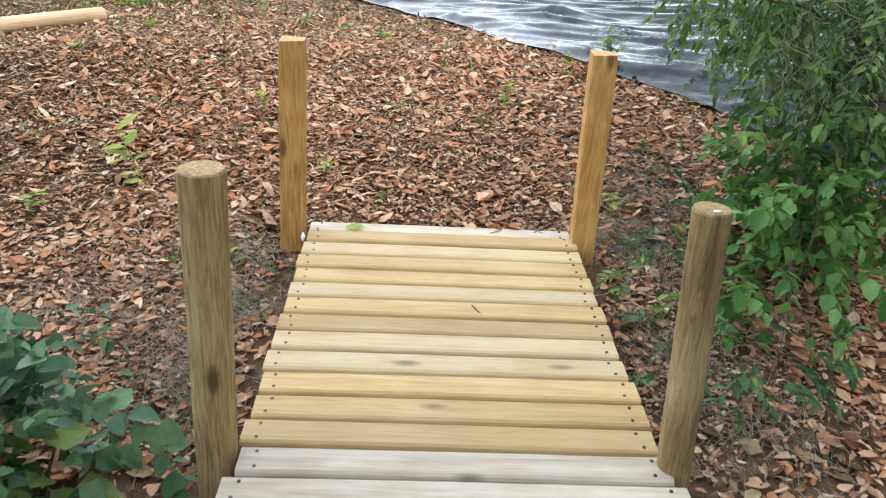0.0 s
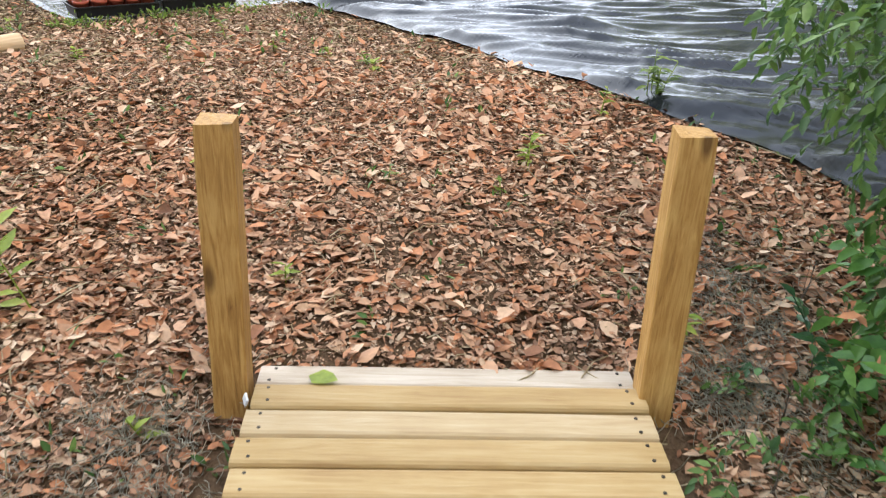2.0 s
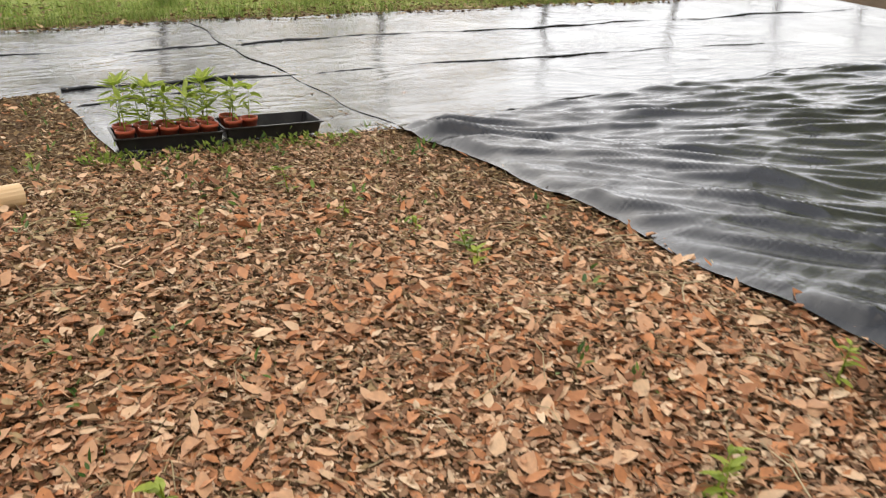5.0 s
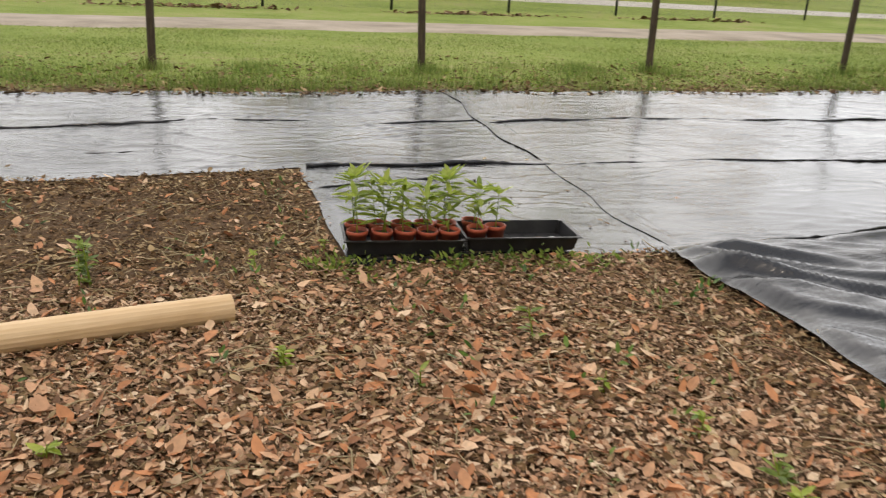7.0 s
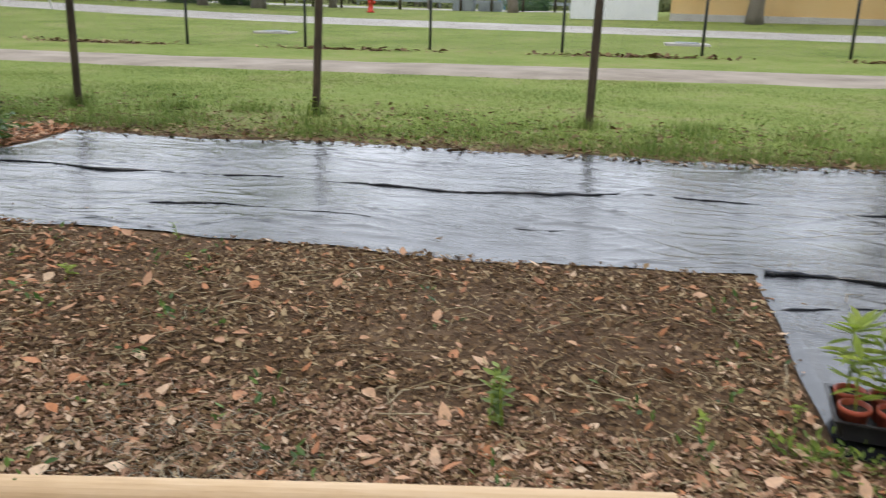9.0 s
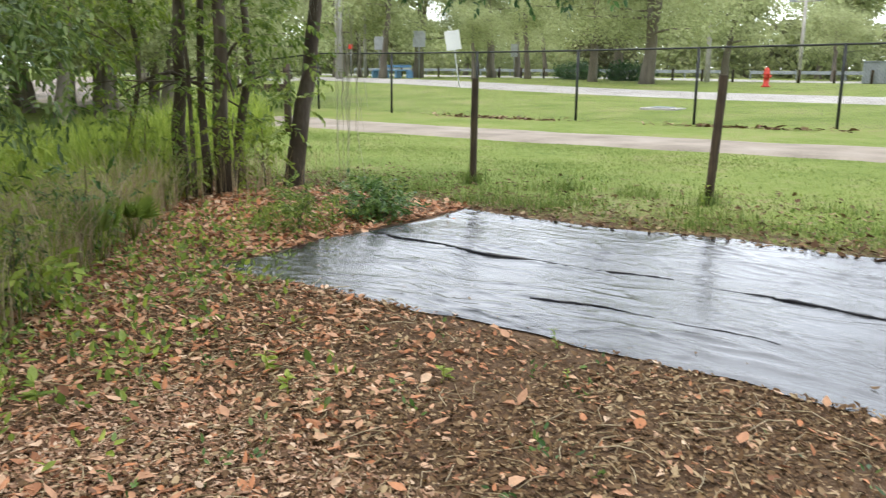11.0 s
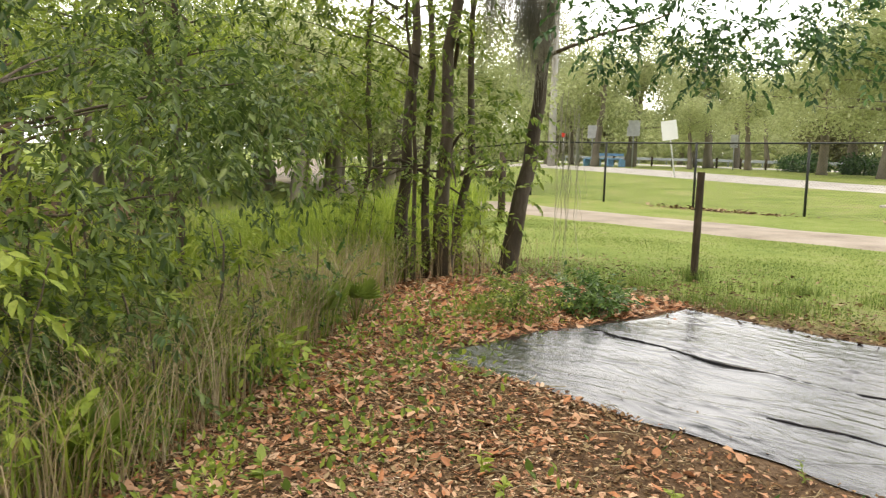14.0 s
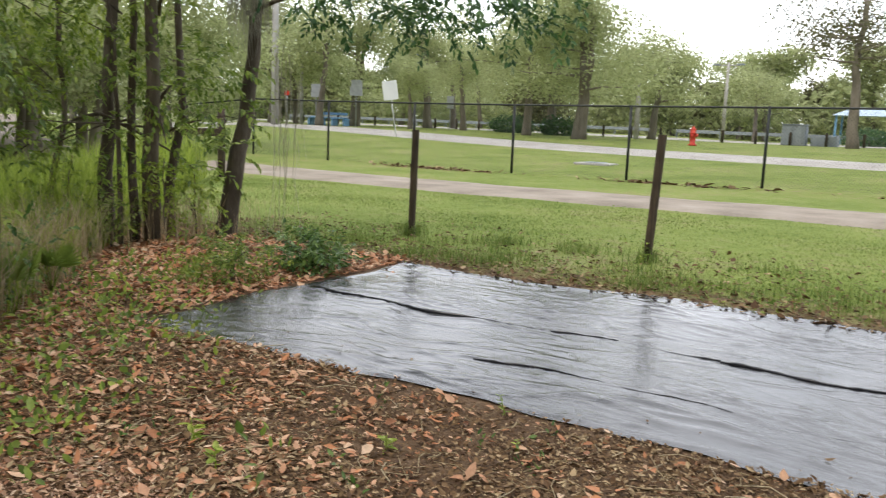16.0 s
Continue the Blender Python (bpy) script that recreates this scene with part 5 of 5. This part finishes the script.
# ---- weeds under the trees ----
r = np.random.default_rng(33)
for n, mt, seed, high in ((130, LEAF, 34, 0.16), (70, LIGHT_LEAF, 36, 0.1)):
    x = r.uniform(-8.6, -3.9, n)
    y = 2.45 + 0.12 * (-x - 5) + r.normal(0, 0.42, n)
    C = np.stack([x, y, ground_z(x, y) + r.uniform(0.02, high, n)], 1)
    V, Fc = spray(C, 13, (0.05, 0.05, 0.06), 0.045, 0.5, -0.3, seed)
    solid("weeds", mesh_np("weeds", V, Fc), mt, "low green weeds among the dead leaves", "weeds", "stuff")
n = 420
s, d = r.uniform(-6, 13, n), 9.7 + r.exponential(0.9, n)
x, y = xy_of(s, d)
V, Fc = spray(np.stack([x, y, ground_z(x, y) + 0.015], 1), 14, (0.09, 0.09, 0.015), 0.035, 0.5, -0.2, 37)
solid("weeds", mesh_np("weeds", V, Fc), LEAF, "flat green weeds along the lawn's edge", "weeds", "stuff")
n = 190
s, d = r.uniform(-1.5, 3.7, n), r.uniform(1.6, 6.7, n)
x, y = xy_of(s, d)
ok = bare(x, y, s, d, r)
C = np.stack([x[ok], y[ok], ground_z(x[ok], y[ok]) + 0.02], 1)
V, Fc = spray(C, 9, (0.035, 0.035, 0.03), 0.034, 0.42, -0.4, 35)
solid("weeds", mesh_np("weeds", V, Fc), MID_LEAF, "tiny green weeds in bare earth", "weeds", "stuff")


u = r.uniform(-0.15, 1.1, 60)
w = -0.05 - np.abs(r.normal(0, 0.07, 60))
x, y = -1.985 + u * ex - w * ey, 5.625 + u * ey + w * ex
V, Fc = spray(np.stack([x, y, ground_z(x, y) + 0.02], 1), 10, (0.03, 0.03, 0.02), 0.03, 0.45, -0.4, 38)
solid("weeds", mesh_np("weeds", V, Fc), LEAF, "small green weeds along the plant trays", "weeds", "stuff")


def fan_palm(at, h, n, seed):
    r = np.random.default_rng(seed)
    z = float(ground_z(*at))
    t = thing("palmetto", (at[0], at[1], z), "young fan palmetto with folded green fronds", "palmetto", "young palmettos")
    for k in range(n):
        a = r.uniform(0, 6.28)
        out = np.array([math.cos(a), math.sin(a), 0]) * r.uniform(0.1, 0.3) * h + np.array([0, 0, h * r.uniform(0.45, 0.7)])
        V, Fc = tube([np.zeros(3), out * [0.5, 0.5, 0.6], out], [0.005, 0.004, 0.003], 5)
        stem = part("frond", mesh_np("frond", V, Fc), LEAF, t)
        w = unit(np.cross(out, [0.2, 0.1, 1.0]))
        th = np.linspace(-1.1, 1.1, 13)
        fw = np.outer(np.cos(th), unit(out)) + np.outer(np.sin(th), w)
        for f in fw:
            V, Fc = leaves(out[None], f[None], np.cross(w, unit(out))[None] + 0.001, h * 0.48, 0.026, 0.4, -0.1)
            part("leaflet", mesh_np("leaflet", V, Fc), LEAF, stem)


for k, (x, y, h) in enumerate([(-4.75, 1.7, 0.4), (-5.2, 1.6, 0.42), (-7.3, 2.05, 0.45), (-7.95, 2.15, 0.4), (-6.3, 1.6, 0.5)]):
    fan_palm((x, y), h, 5, 900 + k)

# ---- beyond the lane: road side, signs, hydrant, building, trees ----
def gpt(s, d):
    x, y = xy_of(s, d)
    return (x, y, float(ground_z(x, y)))


def lathe(profile, sides=16):
    a = np.linspace(0, 2 * np.pi, sides, endpoint=False)
    V = np.concatenate([np.stack([q * np.cos(a), q * np.sin(a), np.full(sides, z)], 1) for q, z in profile])
    Fc = [(i * sides + j, i * sides + (j + 1) % sides, (i + 1) * sides + (j + 1) % sides, (i + 1) * sides + j) for i in range(len(profile) - 1) for j in range(sides)]
    return shade(mesh_np("lathe", V, np.array(Fc)))


hy = thing("fire_hydrant", gpt(-11.0, 43.2), "red fire hydrant standing in the lawn", "fire hydrant")
part("barrel", lathe([(0.0, 0), (0.2, 0), (0.2, 0.06), (0.13, 0.07), (0.13, 0.55), (0.17, 0.56), (0.17, 0.62), (0.13, 0.63), (0.14, 0.75), (0.09, 0.86), (0.03, 0.88), (0.03, 0.94), (0, 0.94)]), RED, hy)
for a in (0, 90, 180):
    part("outlet", lathe([(0.0, 0), (0.075, 0), (0.075, 0.1), (0.055, 0.12), (0, 0.12)], 10), WHITE if a == 180 else RED, hy, "", pose(0, 0, 0.48, 90, 0, a + 43) @ pose(0, 0, 0.11))


def sign(at, h, w, tall, mt, tilt, turn, label, pole_mt=None):
    t = thing("road_sign", at, label, "road sign", turn=turn)
    V, Fc = tube([(0, 0, -0.2), (0, 0, h * 0.5), (0, 0, h)], 0.035, 8)
    part("pole", mesh_np("pole", V, Fc), pole_mt or SIGN_BACK, t, "", pose(0, 0, 0, 0, tilt, 0))
    part("plate", box_bm(w, 0.012, tall, 0.004), mt, t, "", pose(0, 0, 0, 0, tilt, 0) @ pose(0, -0.05, h - tall / 2 + 0.05))


sign(gpt(-24.1, 36.8), 2.75, 0.75, 0.95, WHITE, -9, 75, "white road sign on a leaning pole", WHITE)
sign(gpt(-36.3, 48), 3.2, 0.9, 1.1, SIGN_BACK, 0, 70, "grey back of a road sign on a pole")
sign(gpt(-38.6, 46.4), 2.8, 0.7, 0.9, SIGN_BACK, 0, 65, "grey back of a road sign beyond the road")
sign(gpt(-32.1, 53.6), 2.4, 0.5, 0.9, SIGN_BACK, 0, 75, "small grey sign beyond the road")
sign(gpt(-41.5, 46.5), 2.3, 0.32, 0.32, RED, 0, 70, "red octagonal road sign by the junction")


def mast(name, at, h, r0, mt, label, category, arm=False):
    t = thing(name, at, label, category, turn=43)
    V, Fc = tube([(0, 0, -0.2), (0, 0, h * 0.5), (0, 0, h)], [r0, r0 * 0.85, r0 * 0.65], 12)
    part("pole", shade(mesh_np("pole", V, Fc)), mt, t)
    if arm:
        part("arm", box_bm(1.6, 0.08, 0.08, 0.01), mt, t, "", pose(0, 0, h - 0.2))
        for sx in (-0.85, 0.85):
            part("lamp_head", box_bm(0.5, 0.25, 0.12, 0.03), GREY, t, "", pose(sx, 0, h - 0.15))


mast("utility_pole", gpt(-38.0, 41.9), 11, 0.26, CONCRETE, "pale concrete utility pole beyond the road", "utility pole")
mast("utility_pole", gpt(9.6, 28.9), 10, 0.30, CONCRETE, "thick pale concrete pole beside the road", "utility pole")
mast("lamp_post", gpt(-15.2, 63.5), 5.6, 0.14, CONCRETE, "concrete lamp post in the car park", "lamp post", True)
mast("lamp_post", gpt(-19.5, 57.9), 3.8, 0.2, CONCRETE, "concrete post beside the car park", "lamp post")
mast("lamp_post", gpt(-42.5, 49), 7.0, 0.14, CONCRETE, "slim lamp post in the car park", "lamp post", True)

for s, d, w in ((-9.4, 28.2, 1.2), (3.2, 27.1, 1.2)):
    sl = thing("access_cover", gpt(s, d), "pale concrete access cover set in the lawn", "access cover", turn=43)
    part("slab", box_bm(w, 0.8, 0.12, 0.02), CONCRETE, sl, "", pose(0, 0, -0.01))
    part("lid", box_bm(0.6, 0.5, 0.03, 0.01), GREY, sl, "", pose(0, 0, 0.062))


# car park behind the hydrant
strip("car_park", -75, 2, lambda s: 63.0, lambda s: 77.0, 0.03, ASPHALT, "pale asphalt car park beyond the lawn", "car park", 1.5, 8, 0.02)
for k in range(34):
    s = -74 + 2.2 * k
    x, y, z = gpt(s, 61.4)
    post = solid("bollard", lathe([(0, 0), (0.09, 0), (0.09, 0.8), (0.06, 0.86), (0, 0.87)], 8), OLD_WOOD, "low dark bollard at the car park's edge", "bollard", "", "car park bollards") if k == 0 else copy_thing(bpy.data.objects["bollard"], Matrix())
    post.matrix_basis = pose(x, y, z)
for s0, s1, d in ((-74, -26, 79.5), (-24, -4, 80.0)):
    rl = thing("guard_rail", gpt(s0, d), "long grey guard rail at the back of the car park", "guard rail", turn=42.8)
    L = s1 - s0
    part("rail", box_bm(L, 0.06, 0.3, 0.02), GREY, rl, "", pose(L / 2, 0, 0.62))
    for k in range(int(L / 4) + 1):
        part("post", box_bm(0.12, 0.12, 0.75, 0.01), GREY, rl, "", pose(k * 4.0, 0.1, 0.36))


def hedge(at, rad, seed, label):
    r = np.random.default_rng(seed)
    t = thing("clipped_shrub", at, label, "shrub", "clipped shrubs")
    q = unit(r.normal(size=(260, 3)))
    C = q * rad * r.uniform(0.75, 1, (260, 1)) * [1, 1, 1] + [0, 0, rad[2] * 0.9]
    C = C[C[:, 2] > 0.05]
    V, Fc = spray(C, 14, (0.16, 0.16, 0.12), 0.16, 0.5, 0.1, seed)
    tagged(part("crown", mesh_np("crown", V, Fc), DARK_LEAF, t), kind="stuff")
    V, Fc = tube([(0, 0, -0.1), (0, 0, rad[2] * 0.7)], 0.06, 6)
    part("trunk", mesh_np("trunk", V, Fc), BARK, t)


hedge(gpt(-28.3, 56), np.array([1.6, 1.6, 0.6]), 1, "low clipped dark shrub on the lawn")
hedge(gpt(-24.0, 55.6), np.array([1.6, 1.6, 0.6]), 2, "low clipped dark shrub on the lawn")
hedge(gpt(-6.5, 70), np.array([2.2, 1.6, 0.6]), 3, "low clipped dark shrub by the shelter")

# undergrowth of the wood behind the car park
rw = np.random.default_rng(77)
n = 6500
sx, dx = rw.uniform(-190, 75, n), rw.uniform(92, 112, n)
x, y = xy_of(sx, dx)
C = np.stack([x, y, ground_z(x, y) + 5.5 * rw.uniform(0, 1, n) ** 1.3], 1)
V, Fc = spray(C, 12, (0.9, 0.9, 0.6), 0.75, 0.6, 0.2, 78)
solid("far_undergrowth", mesh_np("far_undergrowth", V, Fc), HAZY_LEAF, "dull green undergrowth along the far wood", "undergrowth", "stuff")

# tan building, white wall panel
def building(at, L, W, H, turn):
    b = thing("building", at, "long low tan stucco building with dark door openings", "building", turn=turn)
    part("wall", box_bm(L, W, H, 0.02), TAN, b, "", pose(L / 2, W / 2, H / 2))
    part("roof", box_bm(L + 0.8, W + 0.8, 0.35, 0.04), WHITE, b, "pale flat roof edge", pose(L / 2, W / 2, H + 0.175))
    part("plinth", box_bm(L, 0.08, 0.3, 0.01), CONCRETE, b, "", pose(L / 2, -0.045, 0.15))
    for x in (9.6, 11.8):
        d = part("door", box_bm(1.3, 0.12, 2.3, 0.01), GREY, b, "grey metal door", pose(x, -0.065, 1.15))
        part("frame", box_bm(0.12, 0.1, 2.4, 0.01), BLUE, d, "blue door frame", pose(0.72, -0.02, 0.05))
    for x in (4.0, 16.5, 20.0):
        w = part("window", box_bm(1.4, 0.1, 1.1, 0.01), SLATE_BLUE, b, "dark window", pose(x, -0.055, 2.5))
        part("sill", box_bm(1.6, 0.16, 0.08, 0.01), CONCRETE, w, "", pose(0, -0.05, -0.6))


building(gpt(3.2, 40.2), 26, 9, 4.2, 35)
wp = thing("wall_panel", gpt(-1.0, 40.4), "white painted screen wall beside the tan building", "screen wall", turn=41)
part("panel", box_bm(3.7, 0.2, 2.6, 0.02), WHITE, wp, "", pose(1.85, 0, 1.3))
part("coping", box_bm(3.8, 0.3, 0.08, 0.01), CONCRETE, wp, "", pose(1.85, 0, 2.64))
ut = thing("utility_cabinet", gpt(-10.1, 62.2), "grey metal utility cabinet on the lawn", "utility cabinet", turn=43)
part("body", box_bm(1.5, 1.0, 1.35, 0.05), GREY, ut, "", pose(0, 0, 0.675))
part("lid", box_bm(1.6, 1.1, 0.07, 0.02), GREY, ut, "", pose(0, 0, 1.38))
part("side_box", box_bm(1.6, 1.0, 0.7, 0.04), GREY, ut, "", pose(1.9, 0, 0.35))

sh = thing("picnic_shelter", gpt(-8.3, 81), "open shelter with a pale blue roof", "shelter", turn=43)
for sx in (-2, 2):
    for sy in (-1.6, 1.6):
        part("post", box_bm(0.16, 0.16, 2.5, 0.01), BLUE, sh, "", pose(sx, sy, 1.25))
bm = bmesh.new()
low = [bm.verts.new((sx * 2.3, sy * 2.0, 2.45)) for sx, sy in ((-1, -1), (1, -1), (1, 1), (-1, 1))]
top = [bm.verts.new((sx * 1.0, 0, 3.2)) for sx in (-1, 1)]
bm.faces.new((low[0], low[1], top[1], top[0]))
bm.faces.new((low[2], low[3], top[0], top[1]))
bm.faces.new((low[1], low[2], top[1]))
bm.faces.new((low[3], low[0], top[0]))
bm.faces.new(low[::-1])
part("roof", bm, PALE_BLUE, sh)

bc = thing("bench", gpt(-39.6, 48.8), "blue metal bench and rack by the car park", "bench", turn=43)
part("seat", box_bm(3.4, 0.4, 0.1, 0.03), BLUE, bc, "", pose(0, 0, 0.55))
part("backrest", box_bm(2.4, 0.06, 0.2, 0.02), BLUE, bc, "", pose(0.3, 0.4, 0.85))
for sx in (-1.7, -0.6, 0.6, 1.7):
    part("leg", box_bm(0.15, 0.6, 0.5, 0.02), BLUE, bc, "", pose(sx, 0, 0.25))
# slate-blue shed behind the undergrowth
sd_ = thing("shed", (-15.6, -8.9, float(ground_z(-15.6, -8.9))), "slate-blue clapboard shed behind the trees", "shed", turn=38)
part("body", box_bm(3.0, 3.0, 2.6, 0.02), SLATE_BLUE, sd_, "", pose(0, 0, 1.3))
for k in range(12):
    part("clapboard", box_bm(0.03, 3.04, 0.19, 0.005), SLATE_BLUE, sd_, "", pose(1.51, 0, 0.15 + k * 0.21, 0, 4, 0))
part("roof", box_bm(3.4, 3.4, 0.14, 0.02), GREY, sd_, "", pose(0, 0, 2.67))


def lawn_tree(at, h, rad, seed, mt, label, stems=1, count=150, leaf=0.18, per=46, low=0.35):
    r = np.random.default_rng(seed)
    st = [((0.25 * k, 0.1 * k), (r.normal() * 0.6, r.normal() * 0.6, h * 0.75), 0.17 + 0.012 * h - 0.03 * k) for k in range(stems)]
    blobs = []
    for k in range(10):
        a, q = r.uniform(0, 6.28), r.uniform(0.15, 0.85)
        blobs.append(((rad * q * math.cos(a), rad * q * math.sin(a), h * r.uniform(low + 0.12, 0.88)), (rad * 0.55, rad * 0.55, h * 0.12), count // 9))
    return tree("tree", at[:2], st, blobs, leaf, per, (rad * 0.12, rad * 0.12, rad * 0.08), HAZY_BARK, mt, label, "tree", seed, 0.3, 0.55, 9)


T1 = lawn_tree(gpt(-18.5, 46.3), 10.0, 4.2, 601, HAZY_LEAF, "broad green tree on the far lawn", 2, 330, 0.2, 46, 0.2)
T2 = lawn_tree(gpt(-23.5, 49.5), 8.0, 3.6, 602, HAZY_LEAF, "green tree on the far lawn", 1, 200, 0.19, 46, 0.28)
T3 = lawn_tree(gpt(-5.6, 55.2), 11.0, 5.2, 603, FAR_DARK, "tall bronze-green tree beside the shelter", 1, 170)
T4 = lawn_tree(gpt(-40, 66), 8.5, 3.6, 604, HAZY_LEAF, "green tree by the car park", 1, 150, 0.24, 28)
T5 = lawn_tree(gpt(6.4, 38.6), 9.0, 3.4, 605, HAZY_LEAF, "tree standing before the tan building", 1, 110, low=0.5)
T6 = lawn_tree(gpt(-95, 92), 13, 5.5, 606, HAZY_LEAF, "tall tree in the wood behind the car park", 1, 190, 0.5, 34, 0.1)
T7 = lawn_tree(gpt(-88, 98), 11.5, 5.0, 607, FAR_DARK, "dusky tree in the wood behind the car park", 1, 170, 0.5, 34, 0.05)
rt = random.Random(3)
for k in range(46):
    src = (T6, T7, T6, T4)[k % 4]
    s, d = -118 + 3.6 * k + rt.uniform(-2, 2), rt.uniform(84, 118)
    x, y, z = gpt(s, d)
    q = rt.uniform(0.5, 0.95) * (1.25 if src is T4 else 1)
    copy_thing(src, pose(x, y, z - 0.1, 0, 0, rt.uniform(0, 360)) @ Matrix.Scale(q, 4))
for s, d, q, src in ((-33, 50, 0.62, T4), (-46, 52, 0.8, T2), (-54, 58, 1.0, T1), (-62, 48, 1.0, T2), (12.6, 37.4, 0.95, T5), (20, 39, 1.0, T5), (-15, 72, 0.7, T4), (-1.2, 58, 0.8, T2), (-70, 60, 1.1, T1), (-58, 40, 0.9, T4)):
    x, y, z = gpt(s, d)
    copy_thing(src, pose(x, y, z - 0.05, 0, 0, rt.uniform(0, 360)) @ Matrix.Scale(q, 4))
# wood closing the view behind and beside the ditch
for k in range(26):
    a = radians(182 + 7.2 * k)
    x, y = -4 + (36 + rt.uniform(-4, 8)) * math.cos(a), -2 + (34 + rt.uniform(-4, 8)) * math.sin(a)
    copy_thing((T4, T2, T1)[k % 3], pose(x, y, float(ground_z(x, y)) - 0.05, 0, 0, rt.uniform(0, 360)) @ Matrix.Scale(rt.uniform(0.7, 1.0), 4))
for k in range(18):
    x, y = rt.uniform(-36, -25), rt.uniform(-16, -0.5)
    copy_thing((T4, T2)[k % 2], pose(x, y, float(ground_z(x, y)) - 0.05, 0, 0, rt.uniform(0, 360)) @ Matrix.Scale(rt.uniform(0.6, 0.85), 4))
for x, y, q, src in ((-24, -7.6, 0.75, T2), (-25, -3.4, 0.7, T4), (-60, 8, 1.0, T4), (-57, 24, 1.05, T1), (-55, 31, 1.0, T2), (-62, 19, 0.85, T4)):
    copy_thing(src, pose(x, y, float(ground_z(x, y)) - 0.05, 0, 0, rt.uniform(0, 360)) @ Matrix.Scale(q, 4))
# tall trees beyond the broad sheet, mirrored in the film
for k in range(6):
    a = radians(56 - 11 * k)
    x, y = (14 + k % 2 * 2) * math.cos(a), 3 + (14 + k % 2 * 2) * math.sin(a)
    copy_thing(T1, pose(x, y, float(ground_z(x, y)) - 0.05, 0, 0, 70 * k) @ Matrix.Scale(1.1, 4))
# trees closing the view west of the lane
for x, y, q, src in ((-30, -3.5, 0.75, T1), (-35, -8, 0.8, T1), (-33, 0.6, 0.75, T1), (-66, 11, 1.1, T1), (-70, 18, 1.1, T1), (-40, -3, 0.8, T2), (-68, 5, 1.2, T1)):
    copy_thing(src, pose(x, y, float(ground_z(x, y)) - 0.05, 0, 0, 37 * x) @ Matrix.Scale(q, 4))
# tall unseen trees added on the ditch's near side; overhanging crowns shade the bank
for x, y, q, src in ((2.8, -2.6, 1.05, T2), (0.4, -5.2, 1.1, T2), (6.5, -4.0, 1.1, T2)):
    copy_thing(src, pose(x, y, float(ground_z(x, y)) - 0.05, 0, 0, 50 * x) @ Matrix.Scale(q, 4))
